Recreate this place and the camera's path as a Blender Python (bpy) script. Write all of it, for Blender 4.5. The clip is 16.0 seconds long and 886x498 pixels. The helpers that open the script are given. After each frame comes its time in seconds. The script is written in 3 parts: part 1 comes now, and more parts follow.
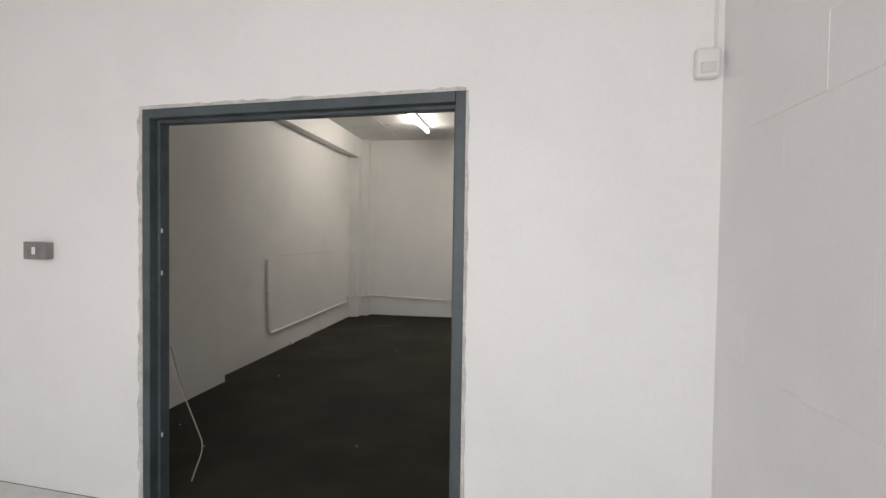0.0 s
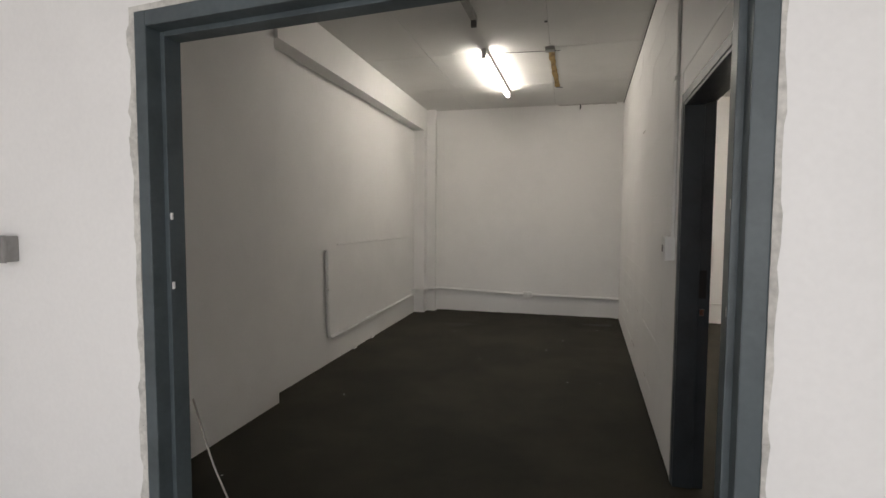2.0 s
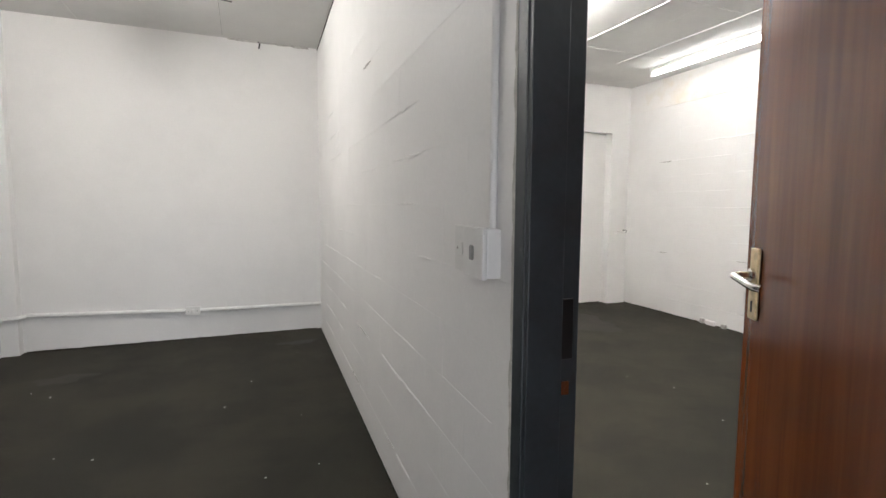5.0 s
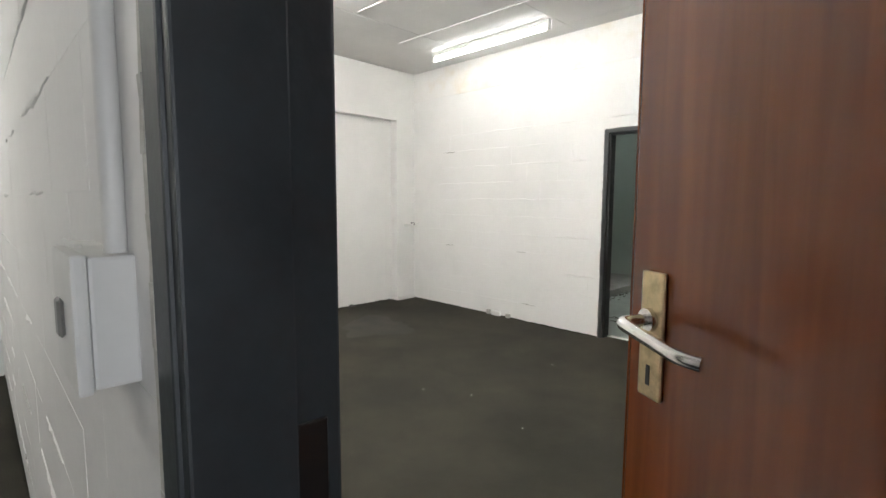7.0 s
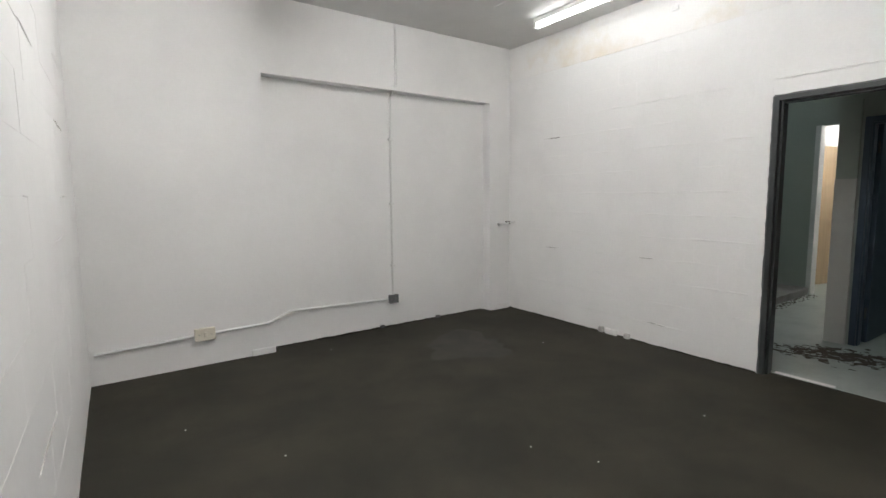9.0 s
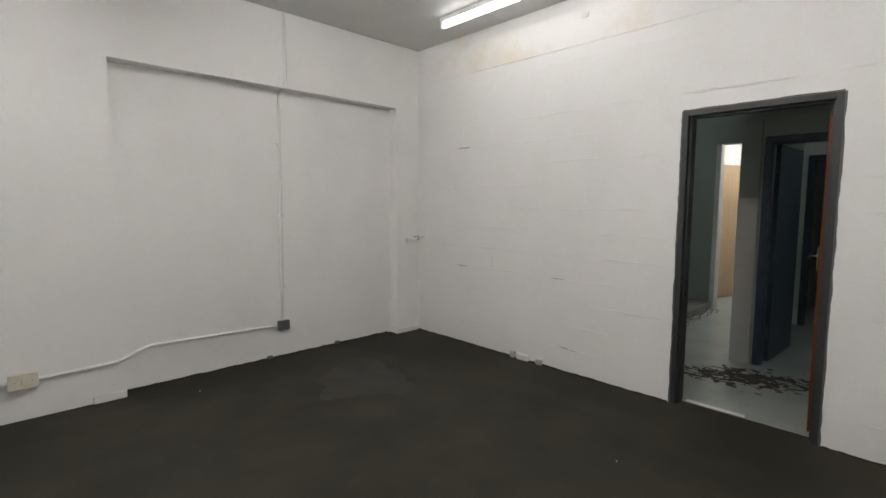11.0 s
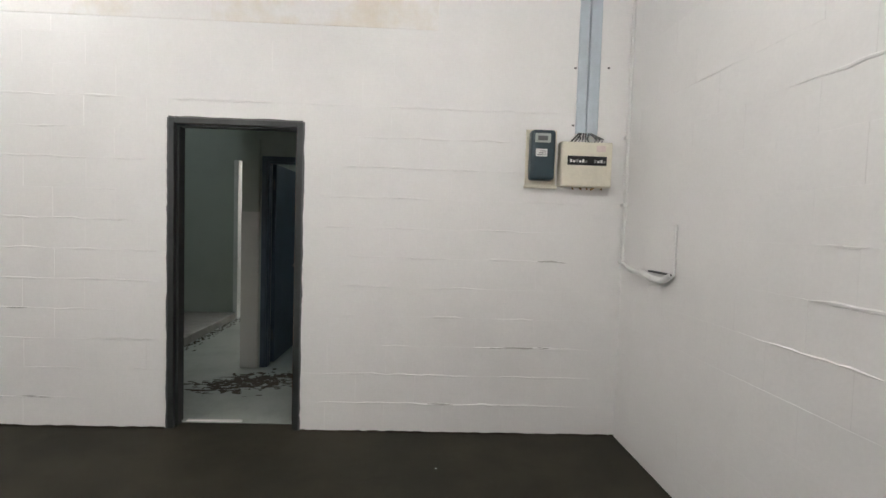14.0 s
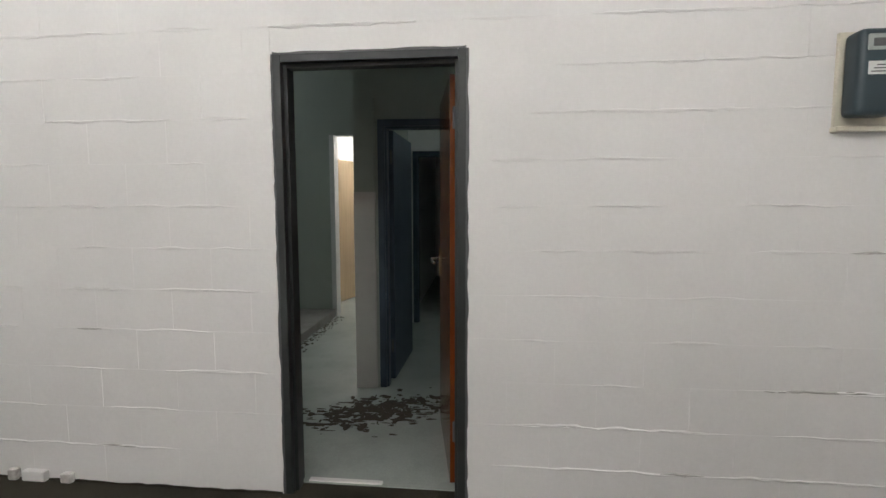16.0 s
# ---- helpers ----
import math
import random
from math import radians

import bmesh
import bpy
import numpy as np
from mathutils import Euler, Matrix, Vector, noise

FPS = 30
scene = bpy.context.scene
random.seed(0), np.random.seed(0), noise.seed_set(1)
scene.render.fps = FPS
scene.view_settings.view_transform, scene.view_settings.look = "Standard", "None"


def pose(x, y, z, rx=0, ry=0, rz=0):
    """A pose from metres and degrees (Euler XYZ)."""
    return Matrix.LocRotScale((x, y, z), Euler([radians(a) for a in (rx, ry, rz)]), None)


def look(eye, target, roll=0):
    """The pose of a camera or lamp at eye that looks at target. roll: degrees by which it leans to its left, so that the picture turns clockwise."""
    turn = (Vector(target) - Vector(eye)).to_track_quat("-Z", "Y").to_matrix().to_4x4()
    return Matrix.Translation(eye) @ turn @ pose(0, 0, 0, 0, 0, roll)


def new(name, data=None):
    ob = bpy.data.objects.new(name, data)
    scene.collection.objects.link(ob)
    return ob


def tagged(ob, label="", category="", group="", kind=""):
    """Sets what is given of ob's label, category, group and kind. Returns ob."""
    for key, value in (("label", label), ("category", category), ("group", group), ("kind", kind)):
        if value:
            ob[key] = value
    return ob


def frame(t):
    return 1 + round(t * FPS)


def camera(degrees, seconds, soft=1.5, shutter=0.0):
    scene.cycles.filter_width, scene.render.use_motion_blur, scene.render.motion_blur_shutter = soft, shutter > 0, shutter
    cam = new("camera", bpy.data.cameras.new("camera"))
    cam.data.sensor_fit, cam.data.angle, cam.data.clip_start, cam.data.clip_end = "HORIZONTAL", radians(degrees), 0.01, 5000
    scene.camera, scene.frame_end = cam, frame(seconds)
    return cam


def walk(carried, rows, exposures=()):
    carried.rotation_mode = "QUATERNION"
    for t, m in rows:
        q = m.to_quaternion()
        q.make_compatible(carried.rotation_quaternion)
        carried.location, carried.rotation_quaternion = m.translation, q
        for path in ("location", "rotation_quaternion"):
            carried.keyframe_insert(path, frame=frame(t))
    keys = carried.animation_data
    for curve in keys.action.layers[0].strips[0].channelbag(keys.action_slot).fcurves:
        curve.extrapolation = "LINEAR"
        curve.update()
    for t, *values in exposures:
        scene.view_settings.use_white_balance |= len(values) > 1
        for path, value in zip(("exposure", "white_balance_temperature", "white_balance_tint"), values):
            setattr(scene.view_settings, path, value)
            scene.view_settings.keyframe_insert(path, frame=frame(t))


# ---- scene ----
cam = camera(84.1, 16.0)
PATH = [
    (0, (1.106, 0.424, 1.424), (0.811, 2.401, 1.371), 0.8),
    (0.5, (0.949, 0.563, 1.399), (0.625, 2.534, 1.315), 0.5),
    (1, (0.756, 0.837, 1.428), (0.374, 2.798, 1.326), 1.5),
    (1.5, (0.631, 1.146, 1.429), (0.171, 3.089, 1.315), 0.9),
    (2, (0.493, 1.431, 1.426), (0.009, 3.368, 1.305), 0.3),
    (2.5, (0.368, 1.7, 1.454), (-0.114, 3.637, 1.322), 0.0),
    (3, (0.26, 1.994, 1.416), (-0.214, 3.934, 1.297), -0.5),
    (3.5, (0.225, 2.315, 1.407), (-0.107, 4.283, 1.278), -0.6),
    (4, (0.218, 2.695, 1.407), (0.225, 4.69, 1.267), -0.6),
    (4.5, (0.304, 2.998, 1.385), (0.71, 4.951, 1.241), -0.0),
    (5, (0.464, 3.24, 1.391), (1.213, 5.086, 1.219), 0.4),
    (5.2, (0.522, 3.448, 1.377), (1.404, 5.235, 1.207), 0.4),
    (7.5, (1.10, 3.945, 1.392), (2.552, 5.304, 1.187), 0.3),
    (8, (1.279, 4.211, 1.373), (2.605, 5.689, 1.133), -0.0),
    (8.5, (1.374, 4.385, 1.378), (2.54, 5.996, 1.161), -0.6),
    (11, (1.954, 4.747, 1.437), (3.352, 6.165, 1.253), 0.3),
    (11.5, (2.049, 4.717, 1.427), (3.764, 5.734, 1.264), 0.7),
    (12, (1.954, 4.781, 1.472), (3.88, 5.297, 1.324), 1.0),
    (12.5, (1.875, 4.708, 1.44), (3.873, 4.756, 1.347), 1.8),
    (13, (1.946, 4.431, 1.428), (3.94, 4.286, 1.349), 1.9),
    (13.5, (2.05, 4.345, 1.424), (4.042, 4.195, 1.34), 1.8),
    (14, (2.203, 4.443, 1.427), (4.197, 4.313, 1.331), 1.8),
    (14.5, (2.368, 4.591, 1.379), (4.363, 4.484, 1.284), 1.8),
    (15, (2.663, 4.671, 1.344), (4.66, 4.691, 1.226), 1.7),
    (15.5, (3.054, 4.902, 1.37), (5.045, 5.016, 1.218), 0.9),
    (16, (3.349, 5.12, 1.407), (5.335, 5.265, 1.226), -0.1),
]
EXPOSURES = [(0.0, -0.05, 6500, 10), (2.0, -0.1, 6550, 10), (2.5, 0.0, 6650, 10), (3.0, 0.45, 6600, 10), (3.5, 1.0, 6150, 10), (5.2, 0.85, 6050, 10), (7.5, 0.85, 5950, 5),
             (8.0, 0.72, 5700, 4), (8.7, 0.45, 5800, 8), (10.8, 0.06, 6000, 10), (12.5, 0.3, 5980, 10), (14.5, 0.32, 5980, 10), (16.0, 0.24, 5980, 10)]
walk(cam, [(t, look(eye, target, roll)) for t, eye, target, roll in PATH], EXPOSURES)

# ---- world and large lights ----
world = bpy.data.worlds.new("sky")
scene.world = world
world.use_nodes = True
_sky = world.node_tree.nodes.new("ShaderNodeTexSky")
_sky.sky_type, _sky.sun_disc = "NISHITA", False
_sky.sun_elevation, _sky.sun_rotation = radians(48), radians(150)
_bg = world.node_tree.nodes["Background"]
_bg.inputs[1].default_value = 0.1
world.node_tree.links.new(_sky.outputs[0], _bg.inputs[0])

WINDOW_LIGHT, TUBE_LIGHT, TUBE_BRIGHT, TUBE_OLD, TUBE_FILL = 92.0, 72.0, 128.0, 9.0, 19.0
TUBE_NEAR = 76.0


def lamp_area(name, m, sx, sy, power, colour):
    d = bpy.data.lights.new(name, "AREA")
    d.shape, d.size, d.size_y, d.energy, d.color = "RECTANGLE", sx, sy, power, colour
    ob = new(name, d)
    ob.matrix_world = m
    return ob


# daylight through the shop window behind the first steps
lamp_area("window_daylight", look((0.3, -2.45, 1.6), (0.3, 3.0, 1.45)), 3.0, 2.2, WINDOW_LIGHT, (1.0, 0.985, 1.0))


# ---- materials ----
def material(name, colour, rough=0.6, metal=0.0, grain=0.06, scale=60.0, stain=0.08, stain_scale=1.6,
             bump=0.15, bump_scale=80.0, colour2=None, spread=(0.45, 0.65), coat=0.0, vary=0.0):
    m = bpy.data.materials.new(name)
    m.use_nodes = True
    nt = m.node_tree
    p = nt.nodes["Principled BSDF"]
    tc = nt.nodes.new("ShaderNodeNewGeometry")
    n1 = nt.nodes.new("ShaderNodeTexNoise")
    n1.inputs["Scale"].default_value, n1.inputs["Detail"].default_value = scale, 6
    n2 = nt.nodes.new("ShaderNodeTexNoise")
    n2.inputs["Scale"].default_value, n2.inputs["Detail"].default_value = stain_scale, 8
    n2.inputs["Roughness"].default_value = 0.62
    for n in (n1, n2):
        nt.links.new(tc.outputs["Position"], n.inputs["Vector"])
    ramp = nt.nodes.new("ShaderNodeMapRange")
    ramp.inputs["From Min"].default_value, ramp.inputs["From Max"].default_value = spread
    nt.links.new(n2.outputs[0], ramp.inputs[0])
    mix = nt.nodes.new("ShaderNodeMix")
    mix.data_type = "RGBA"
    c2 = colour2 or tuple(c * (1 - stain) for c in colour)
    mix.inputs[6].default_value, mix.inputs[7].default_value = (*colour, 1), (*c2, 1)
    nt.links.new(ramp.outputs[0], mix.inputs[0])
    val = nt.nodes.new("ShaderNodeMapRange")
    val.inputs["From Min"].default_value, val.inputs["From Max"].default_value = 0.3, 0.7
    val.inputs["To Min"].default_value, val.inputs["To Max"].default_value = 1 - grain, 1 + grain
    nt.links.new(n1.outputs[0], val.inputs[0])
    hsv = nt.nodes.new("ShaderNodeHueSaturation")
    nt.links.new(mix.outputs[2], hsv.inputs["Color"])
    if vary:
        info = nt.nodes.new("ShaderNodeObjectInfo")
        v2 = nt.nodes.new("ShaderNodeMapRange")
        v2.inputs["To Min"].default_value, v2.inputs["To Max"].default_value = 1 - vary, 1 + vary
        nt.links.new(info.outputs["Random"], v2.inputs[0])
        mul = nt.nodes.new("ShaderNodeMath")
        mul.operation = "MULTIPLY"
        nt.links.new(val.outputs[0], mul.inputs[0])
        nt.links.new(v2.outputs[0], mul.inputs[1])
        nt.links.new(mul.outputs[0], hsv.inputs["Value"])
    else:
        nt.links.new(val.outputs[0], hsv.inputs["Value"])
    nt.links.new(hsv.outputs[0], p.inputs["Base Color"])
    p.inputs["Roughness"].default_value, p.inputs["Metallic"].default_value = rough, metal
    p.inputs["Coat Weight"].default_value = coat
    if bump:
        n3 = nt.nodes.new("ShaderNodeTexNoise")
        n3.inputs["Scale"].default_value, n3.inputs["Detail"].default_value = bump_scale, 5
        nt.links.new(tc.outputs["Position"], n3.inputs["Vector"])
        b = nt.nodes.new("ShaderNodeBump")
        b.inputs["Strength"].default_value, b.inputs["Distance"].default_value = bump, 0.01
        nt.links.new(n3.outputs[0], b.inputs["Height"])
        nt.links.new(b.outputs[0], p.inputs["Normal"])
    return m


def wood_material(name, dark, light, rough=0.35):
    m = material(name, light, rough, grain=0.08, scale=30, bump=0.04, bump_scale=120, coat=0.1)
    nt = m.node_tree
    p = nt.nodes["Principled BSDF"]
    geo = nt.nodes.new("ShaderNodeTexCoord")
    mp = nt.nodes.new("ShaderNodeMapping")
    mp.inputs["Scale"].default_value = (14, 14, 0.7)
    nt.links.new(geo.outputs["Object"], mp.inputs[0])
    n = nt.nodes.new("ShaderNodeTexNoise")
    n.inputs["Scale"].default_value, n.inputs["Detail"].default_value, n.inputs["Distortion"].default_value = 2.2, 9, 0.6
    nt.links.new(mp.outputs[0], n.inputs["Vector"])
    r = nt.nodes.new("ShaderNodeMapRange")
    r.inputs["From Min"].default_value, r.inputs["From Max"].default_value = 0.3, 0.7
    nt.links.new(n.outputs[0], r.inputs[0])
    mix = nt.nodes.new("ShaderNodeMix")
    mix.data_type = "RGBA"
    mix.inputs[6].default_value, mix.inputs[7].default_value = (*dark, 1), (*light, 1)
    nt.links.new(r.outputs[0], mix.inputs[0])
    nt.links.new(mix.outputs[2], p.inputs["Base Color"])
    return m


def glow_material(name, colour, strength):
    m = bpy.data.materials.new(name)
    m.use_nodes = True
    p = m.node_tree.nodes["Principled BSDF"]
    p.inputs["Base Color"].default_value = (0.9, 0.9, 0.88, 1)
    p.inputs["Emission Color"].default_value = (*colour, 1)
    p.inputs["Emission Strength"].default_value = strength
    return m


PAINT = material("white_wall_paint", (0.84, 0.825, 0.81), 0.5, grain=0.015, stain=0.05, stain_scale=1.1, bump=0.16, bump_scale=9, vary=0.003)
PLASTER = material("white_plaster_paint", (0.84, 0.825, 0.81), 0.55, grain=0.012, stain=0.06, stain_scale=0.9, bump=0.12, bump_scale=14)
CEILING = material("ceiling_board_paint", (0.68, 0.67, 0.65), 0.75, grain=0.015, stain=0.09, stain_scale=0.8, bump=0.05, bump_scale=40)
DARK = material("dark_gap_shade", (0.02, 0.018, 0.016), 0.9, bump=0)
SCREED = material("dark_screed", (0.0200, 0.0180, 0.0122), 0.78, grain=0.28, scale=150, stain_scale=1.3, bump=0.35, bump_scale=140,
                  colour2=(0.036, 0.0315, 0.0215), spread=(0.40, 0.62))
SCREED.node_tree.nodes["Principled BSDF"].inputs["Specular IOR Level"].default_value = 0.25
DUST = material("floor_dust", (0.037, 0.032, 0.024), 0.85, grain=0.25, scale=90, bump=0.2, colour2=(0.024, 0.022, 0.017), stain_scale=4, spread=(0.4, 0.6))
DAMP = material("dark_floor_stain", (0.010, 0.010, 0.008), 0.7, grain=0.25, scale=90, bump=0.2, colour2=(0.017, 0.0165, 0.013), stain_scale=6, spread=(0.4, 0.6))
FRAME = material("grey_steel_paint", (0.070, 0.088, 0.096), 0.42, grain=0.06, stain=0.3, stain_scale=6, bump=0.1, bump_scale=30)
FRAMEBLUE = material("dark_blue_grey_steel_paint", (0.033, 0.041, 0.047), 0.45, grain=0.06, stain=0.3, stain_scale=6, bump=0.12, bump_scale=30)
FRAMEDARK = material("dark_steel_paint", (0.026, 0.029, 0.028), 0.5, grain=0.06, stain=0.3, stain_scale=6, bump=0.12, bump_scale=30)
BLUEFRAME = material("blue_steel_paint", (0.05, 0.075, 0.11), 0.4, grain=0.06, stain=0.2, stain_scale=5, bump=0.08)
MORTAR = material("ragged_grout", (0.62, 0.60, 0.56), 0.9, grain=0.12, scale=70, stain=0.25, stain_scale=9, bump=0.6, bump_scale=50)
WOOD = wood_material("varnished_red_wood", (0.14, 0.034, 0.007), (0.215, 0.056, 0.012), 0.17)
BEIGEWOOD = wood_material("beige_wood", (0.42, 0.30, 0.17), (0.52, 0.38, 0.22), 0.5)
CHROME = material("worn_chrome", (0.72, 0.71, 0.69), 0.22, metal=1.0, grain=0.05, stain=0.15, stain_scale=30, bump=0)
BRASS = material("worn_brass", (0.62, 0.50, 0.30), 0.35, metal=1.0, grain=0.1, stain=0.3, stain_scale=40, bump=0)
PLASTIC = material("white_plastic", (0.78, 0.77, 0.75), 0.4, grain=0.01, stain=0.04, stain_scale=12, bump=0)
GREYMETAL = material("grey_switch_metal", (0.30, 0.29, 0.28), 0.45, metal=0.5, grain=0.05, stain=0.2, stain_scale=30, bump=0.05)
DARKGREY = material("dark_socket", (0.10, 0.10, 0.10), 0.5, bump=0)
CREAM = material("cream_enamel", (0.74, 0.69, 0.57), 0.4, grain=0.02, stain=0.1, stain_scale=9, bump=0.03)
METERBLUE = material("meter_housing", (0.022, 0.040, 0.050), 0.35, grain=0.03, stain=0.1, bump=0)
LCD = material("meter_display", (0.42, 0.45, 0.42), 0.25, bump=0)
BLACK = material("black_plastic", (0.012, 0.012, 0.012), 0.35, bump=0)
TRUNK = material("grey_blue_trunking", (0.52, 0.58, 0.63), 0.45, grain=0.02, stain=0.1, stain_scale=5, bump=0.03)
RUST = material("bare_board_stain", (0.36, 0.24, 0.08), 0.85, grain=0.2, scale=60, stain=0.5, stain_scale=11, bump=0.3, colour2=(0.16, 0.09, 0.03))
GREENWALL = material("grey_green_paint", (0.40, 0.43, 0.38), 0.55, grain=0.015, stain=0.08, stain_scale=1.2, bump=0.1, bump_scale=25)
PALEPAINT = material("pale_grey_paint", (0.60, 0.59, 0.55), 0.5, grain=0.015, stain=0.1, stain_scale=1.6, bump=0.1, bump_scale=25)
PALEFLOOR = material("pale_worn_floor", (0.36, 0.39, 0.36), 0.35, grain=0.06, scale=80, stain=0.2, stain_scale=3, bump=0.1)
DIRT = material("dark_floor_dirt", (0.060, 0.048, 0.036), 0.9, grain=0.3, scale=80, bump=0.5)
CONCRETE = material("raw_concrete", (0.28, 0.27, 0.25), 0.85, grain=0.1, stain=0.25, stain_scale=4, bump=0.4)
TILE = material("white_floor_tile", (0.72, 0.70, 0.67), 0.2, grain=0.01, stain=0.06, stain_scale=6, bump=0.01, vary=0.03)
GROUT = material("dark_grout", (0.10, 0.095, 0.09), 0.9, bump=0.2)
CABLE = material("grey_cable", (0.32, 0.30, 0.27), 0.5, bump=0)
TUBE = glow_material("lit_tube", (1.0, 0.935, 0.835), TUBE_LIGHT)
TUBE2 = glow_material("new_lit_tube", (1.0, 0.935, 0.84), TUBE_BRIGHT)
TUBE5 = glow_material("clean_lit_tube", (1.0, 0.935, 0.84), TUBE_NEAR)
TUBE3 = glow_material("old_lit_tube", (1.0, 0.95, 0.87), TUBE_OLD)
TUBE4 = glow_material("rear_fill_tube", (0.92, 1.0, 0.93), TUBE_FILL)
DEADTUBE = material("dull_metal_batten", (0.42, 0.41, 0.39), 0.5, metal=0.3, stain=0.2, stain_scale=10, bump=0)
CRACK = material("open_joint", (0.46, 0.44, 0.42), 0.9, stain=0.5, stain_scale=25, bump=0.3, colour2=(0.62, 0.60, 0.57))
WATER = material("old_water_mark", (0.83, 0.81, 0.79), 0.6, stain_scale=2.2, colour2=(0.74, 0.66, 0.54), spread=(0.46, 0.72), bump=0.15, bump_scale=26, grain=0.02)


# ---- mesh helpers ----
def mesh_of(name, bm, mat):
    me = bpy.data.meshes.new(name)
    bm.normal_update()
    bm.to_mesh(me)
    bm.free()
    me.materials.append(mat)
    return me


def solid(name, bm, mat, smooth=False):
    me = mesh_of(name, bm, mat)
    if smooth:
        for f in me.polygons:
            f.use_smooth = True
        me.set_sharp_from_angle(angle=radians(40))
    return new(name, me)


def part(name, bm, mat, parent, label="", smooth=False):
    ob = solid(name, bm, mat, smooth)
    ob.parent = parent
    ob.matrix_parent_inverse = Matrix()
    if label:
        ob["label"] = label
    return ob


def structure(ob, label=""):
    return tagged(ob, label, kind="structure")


def thing(name, label, category, group="", at=(0, 0, 0)):
    """An empty at a thing's base; its parts are built in coordinates round it."""
    e = new(name)
    e.empty_display_size = 0.05
    e.matrix_basis = at if isinstance(at, Matrix) else Matrix.Translation(at)
    return tagged(e, label, category, group)


def box(bm, a, b, bevel=0.0, seg=1):
    """A box between two corners, in a bmesh that may hold others."""
    lo = [min(p, q) for p, q in zip(a, b)]
    hi = [max(p, q) for p, q in zip(a, b)]
    r = bmesh.ops.create_cube(bm, size=1.0, matrix=Matrix.LocRotScale([(p + q) / 2 for p, q in zip(lo, hi)], None, [q - p for p, q in zip(lo, hi)]))
    if bevel:
        edges = list({e for v in r["verts"] for e in v.link_edges})
        bmesh.ops.bevel(bm, geom=edges, offset=bevel, segments=seg, affect="EDGES", profile=0.6)
    return bm


def one_box(a, b, bevel=0.0, seg=1):
    return box(bmesh.new(), a, b, bevel, seg)


def tube(bm, pts, r, sides=10):
    """A round bar along a line of points."""
    pts = [Vector(p) for p in pts]
    rings = []
    for k, p in enumerate(pts):
        d = (pts[min(k + 1, len(pts) - 1)] - pts[max(k - 1, 0)]).normalized()
        up = Vector((0, 0, 1)) if abs(d.z) < 0.9 else Vector((0, 1, 0))
        u = d.cross(up).normalized()
        w = u.cross(d)
        rings.append([bm.verts.new(p + r * (math.cos(a) * u + math.sin(a) * w)) for a in (2 * math.pi * i / sides for i in range(sides))])
    for A, B in zip(rings, rings[1:]):
        for i in range(sides):
            bm.faces.new((A[i], A[(i + 1) % sides], B[(i + 1) % sides], B[i]))
    bm.faces.new(rings[0][::-1])
    bm.faces.new(rings[-1])
    bmesh.ops.recalc_face_normals(bm, faces=bm.faces)
    return bm


def rounded(pts, r=0.05, n=5):
    """The same line with rounded corners."""
    pts = [Vector(p) for p in pts]
    out = [pts[0]]
    for a, b, c in zip(pts, pts[1:], pts[2:]):
        p, q = b + (a - b).normalized() * r, b + (c - b).normalized() * r
        for i in range(n + 1):
            s = i / n
            out.append((1 - s) ** 2 * p + 2 * s * (1 - s) * b + s * s * q)
    return out + [pts[-1]]


def blob(bm, centre, size, seed, thick=0.004, sides=26):
    """A low patch with a ragged rim."""
    rng = random.Random(seed)
    ph = [rng.uniform(0, 6.28) for _ in range(6)]
    top = bm.verts.new((centre[0], centre[1], centre[2] + thick))
    ring = []
    for i in range(sides):
        a = 2 * math.pi * i / sides
        k = 1 + 0.2 * math.sin(2 * a + ph[0]) + 0.16 * math.sin(3 * a + ph[1]) + 0.12 * math.sin(5 * a + ph[2]) + rng.uniform(-0.1, 0.1)
        ring.append(bm.verts.new((centre[0] + size[0] * k * math.cos(a), centre[1] + size[1] * k * math.sin(a), centre[2])))
    for i in range(sides):
        bm.faces.new((top, ring[i], ring[(i + 1) % sides]))
    return bm


# ---- plan ----
TOP = 3.09                       # underside of the ceiling boards
LEFT, LEFT_IN = -1.60, -1.755    # long room: piers and the recess between them
BACK2 = 8.87                     # long room: back wall
P2, P3 = 0.0, 0.145               # the partition's two faces, in its own coordinates
PARTITION = pose(1.256, BACK2, 0, 0, 0, -2.25) @ pose(0, -BACK2, 0)   # it stands a little askew
FRONT0, FRONT2, FRONT3 = 2.685, 2.793, 3.0
BACK3, BACK3_IN = 8.905, 9.025   # square room: back piers and the recess
EAST, EAST2 = 5.595, 5.735       # square room: wall with the door to the rear
D1 = (-0.785, 0.892, 2.045)      # doorways: from, to, height
D2 = (3.29, 4.272, 2.08)
D3 = (5.176, 6.05, 2.08)
ROOM1_L, ROOM1_R, ROOM1_B = -1.80, 1.87, -2.4
ENTRANCE = pose(D1[0], FRONT0, 0, 0, 0, -5.5) @ pose(-D1[0], -FRONT0, 0)     # the entrance's front wall, also askew
EAST_SIDE = pose(5.66, BACK3, 0, 0, 0, -1.78) @ pose(-EAST, -BACK3, 0)       # the door wall runs like the partition
REAR = pose(0.03, 0.05, 0)                                                    # the rear passage's own origin


def laid(m, *obs):
    """Set top-level objects by a plan matrix."""
    for ob in obs:
        ob.matrix_basis = m @ ob.matrix_basis
    return obs[0]


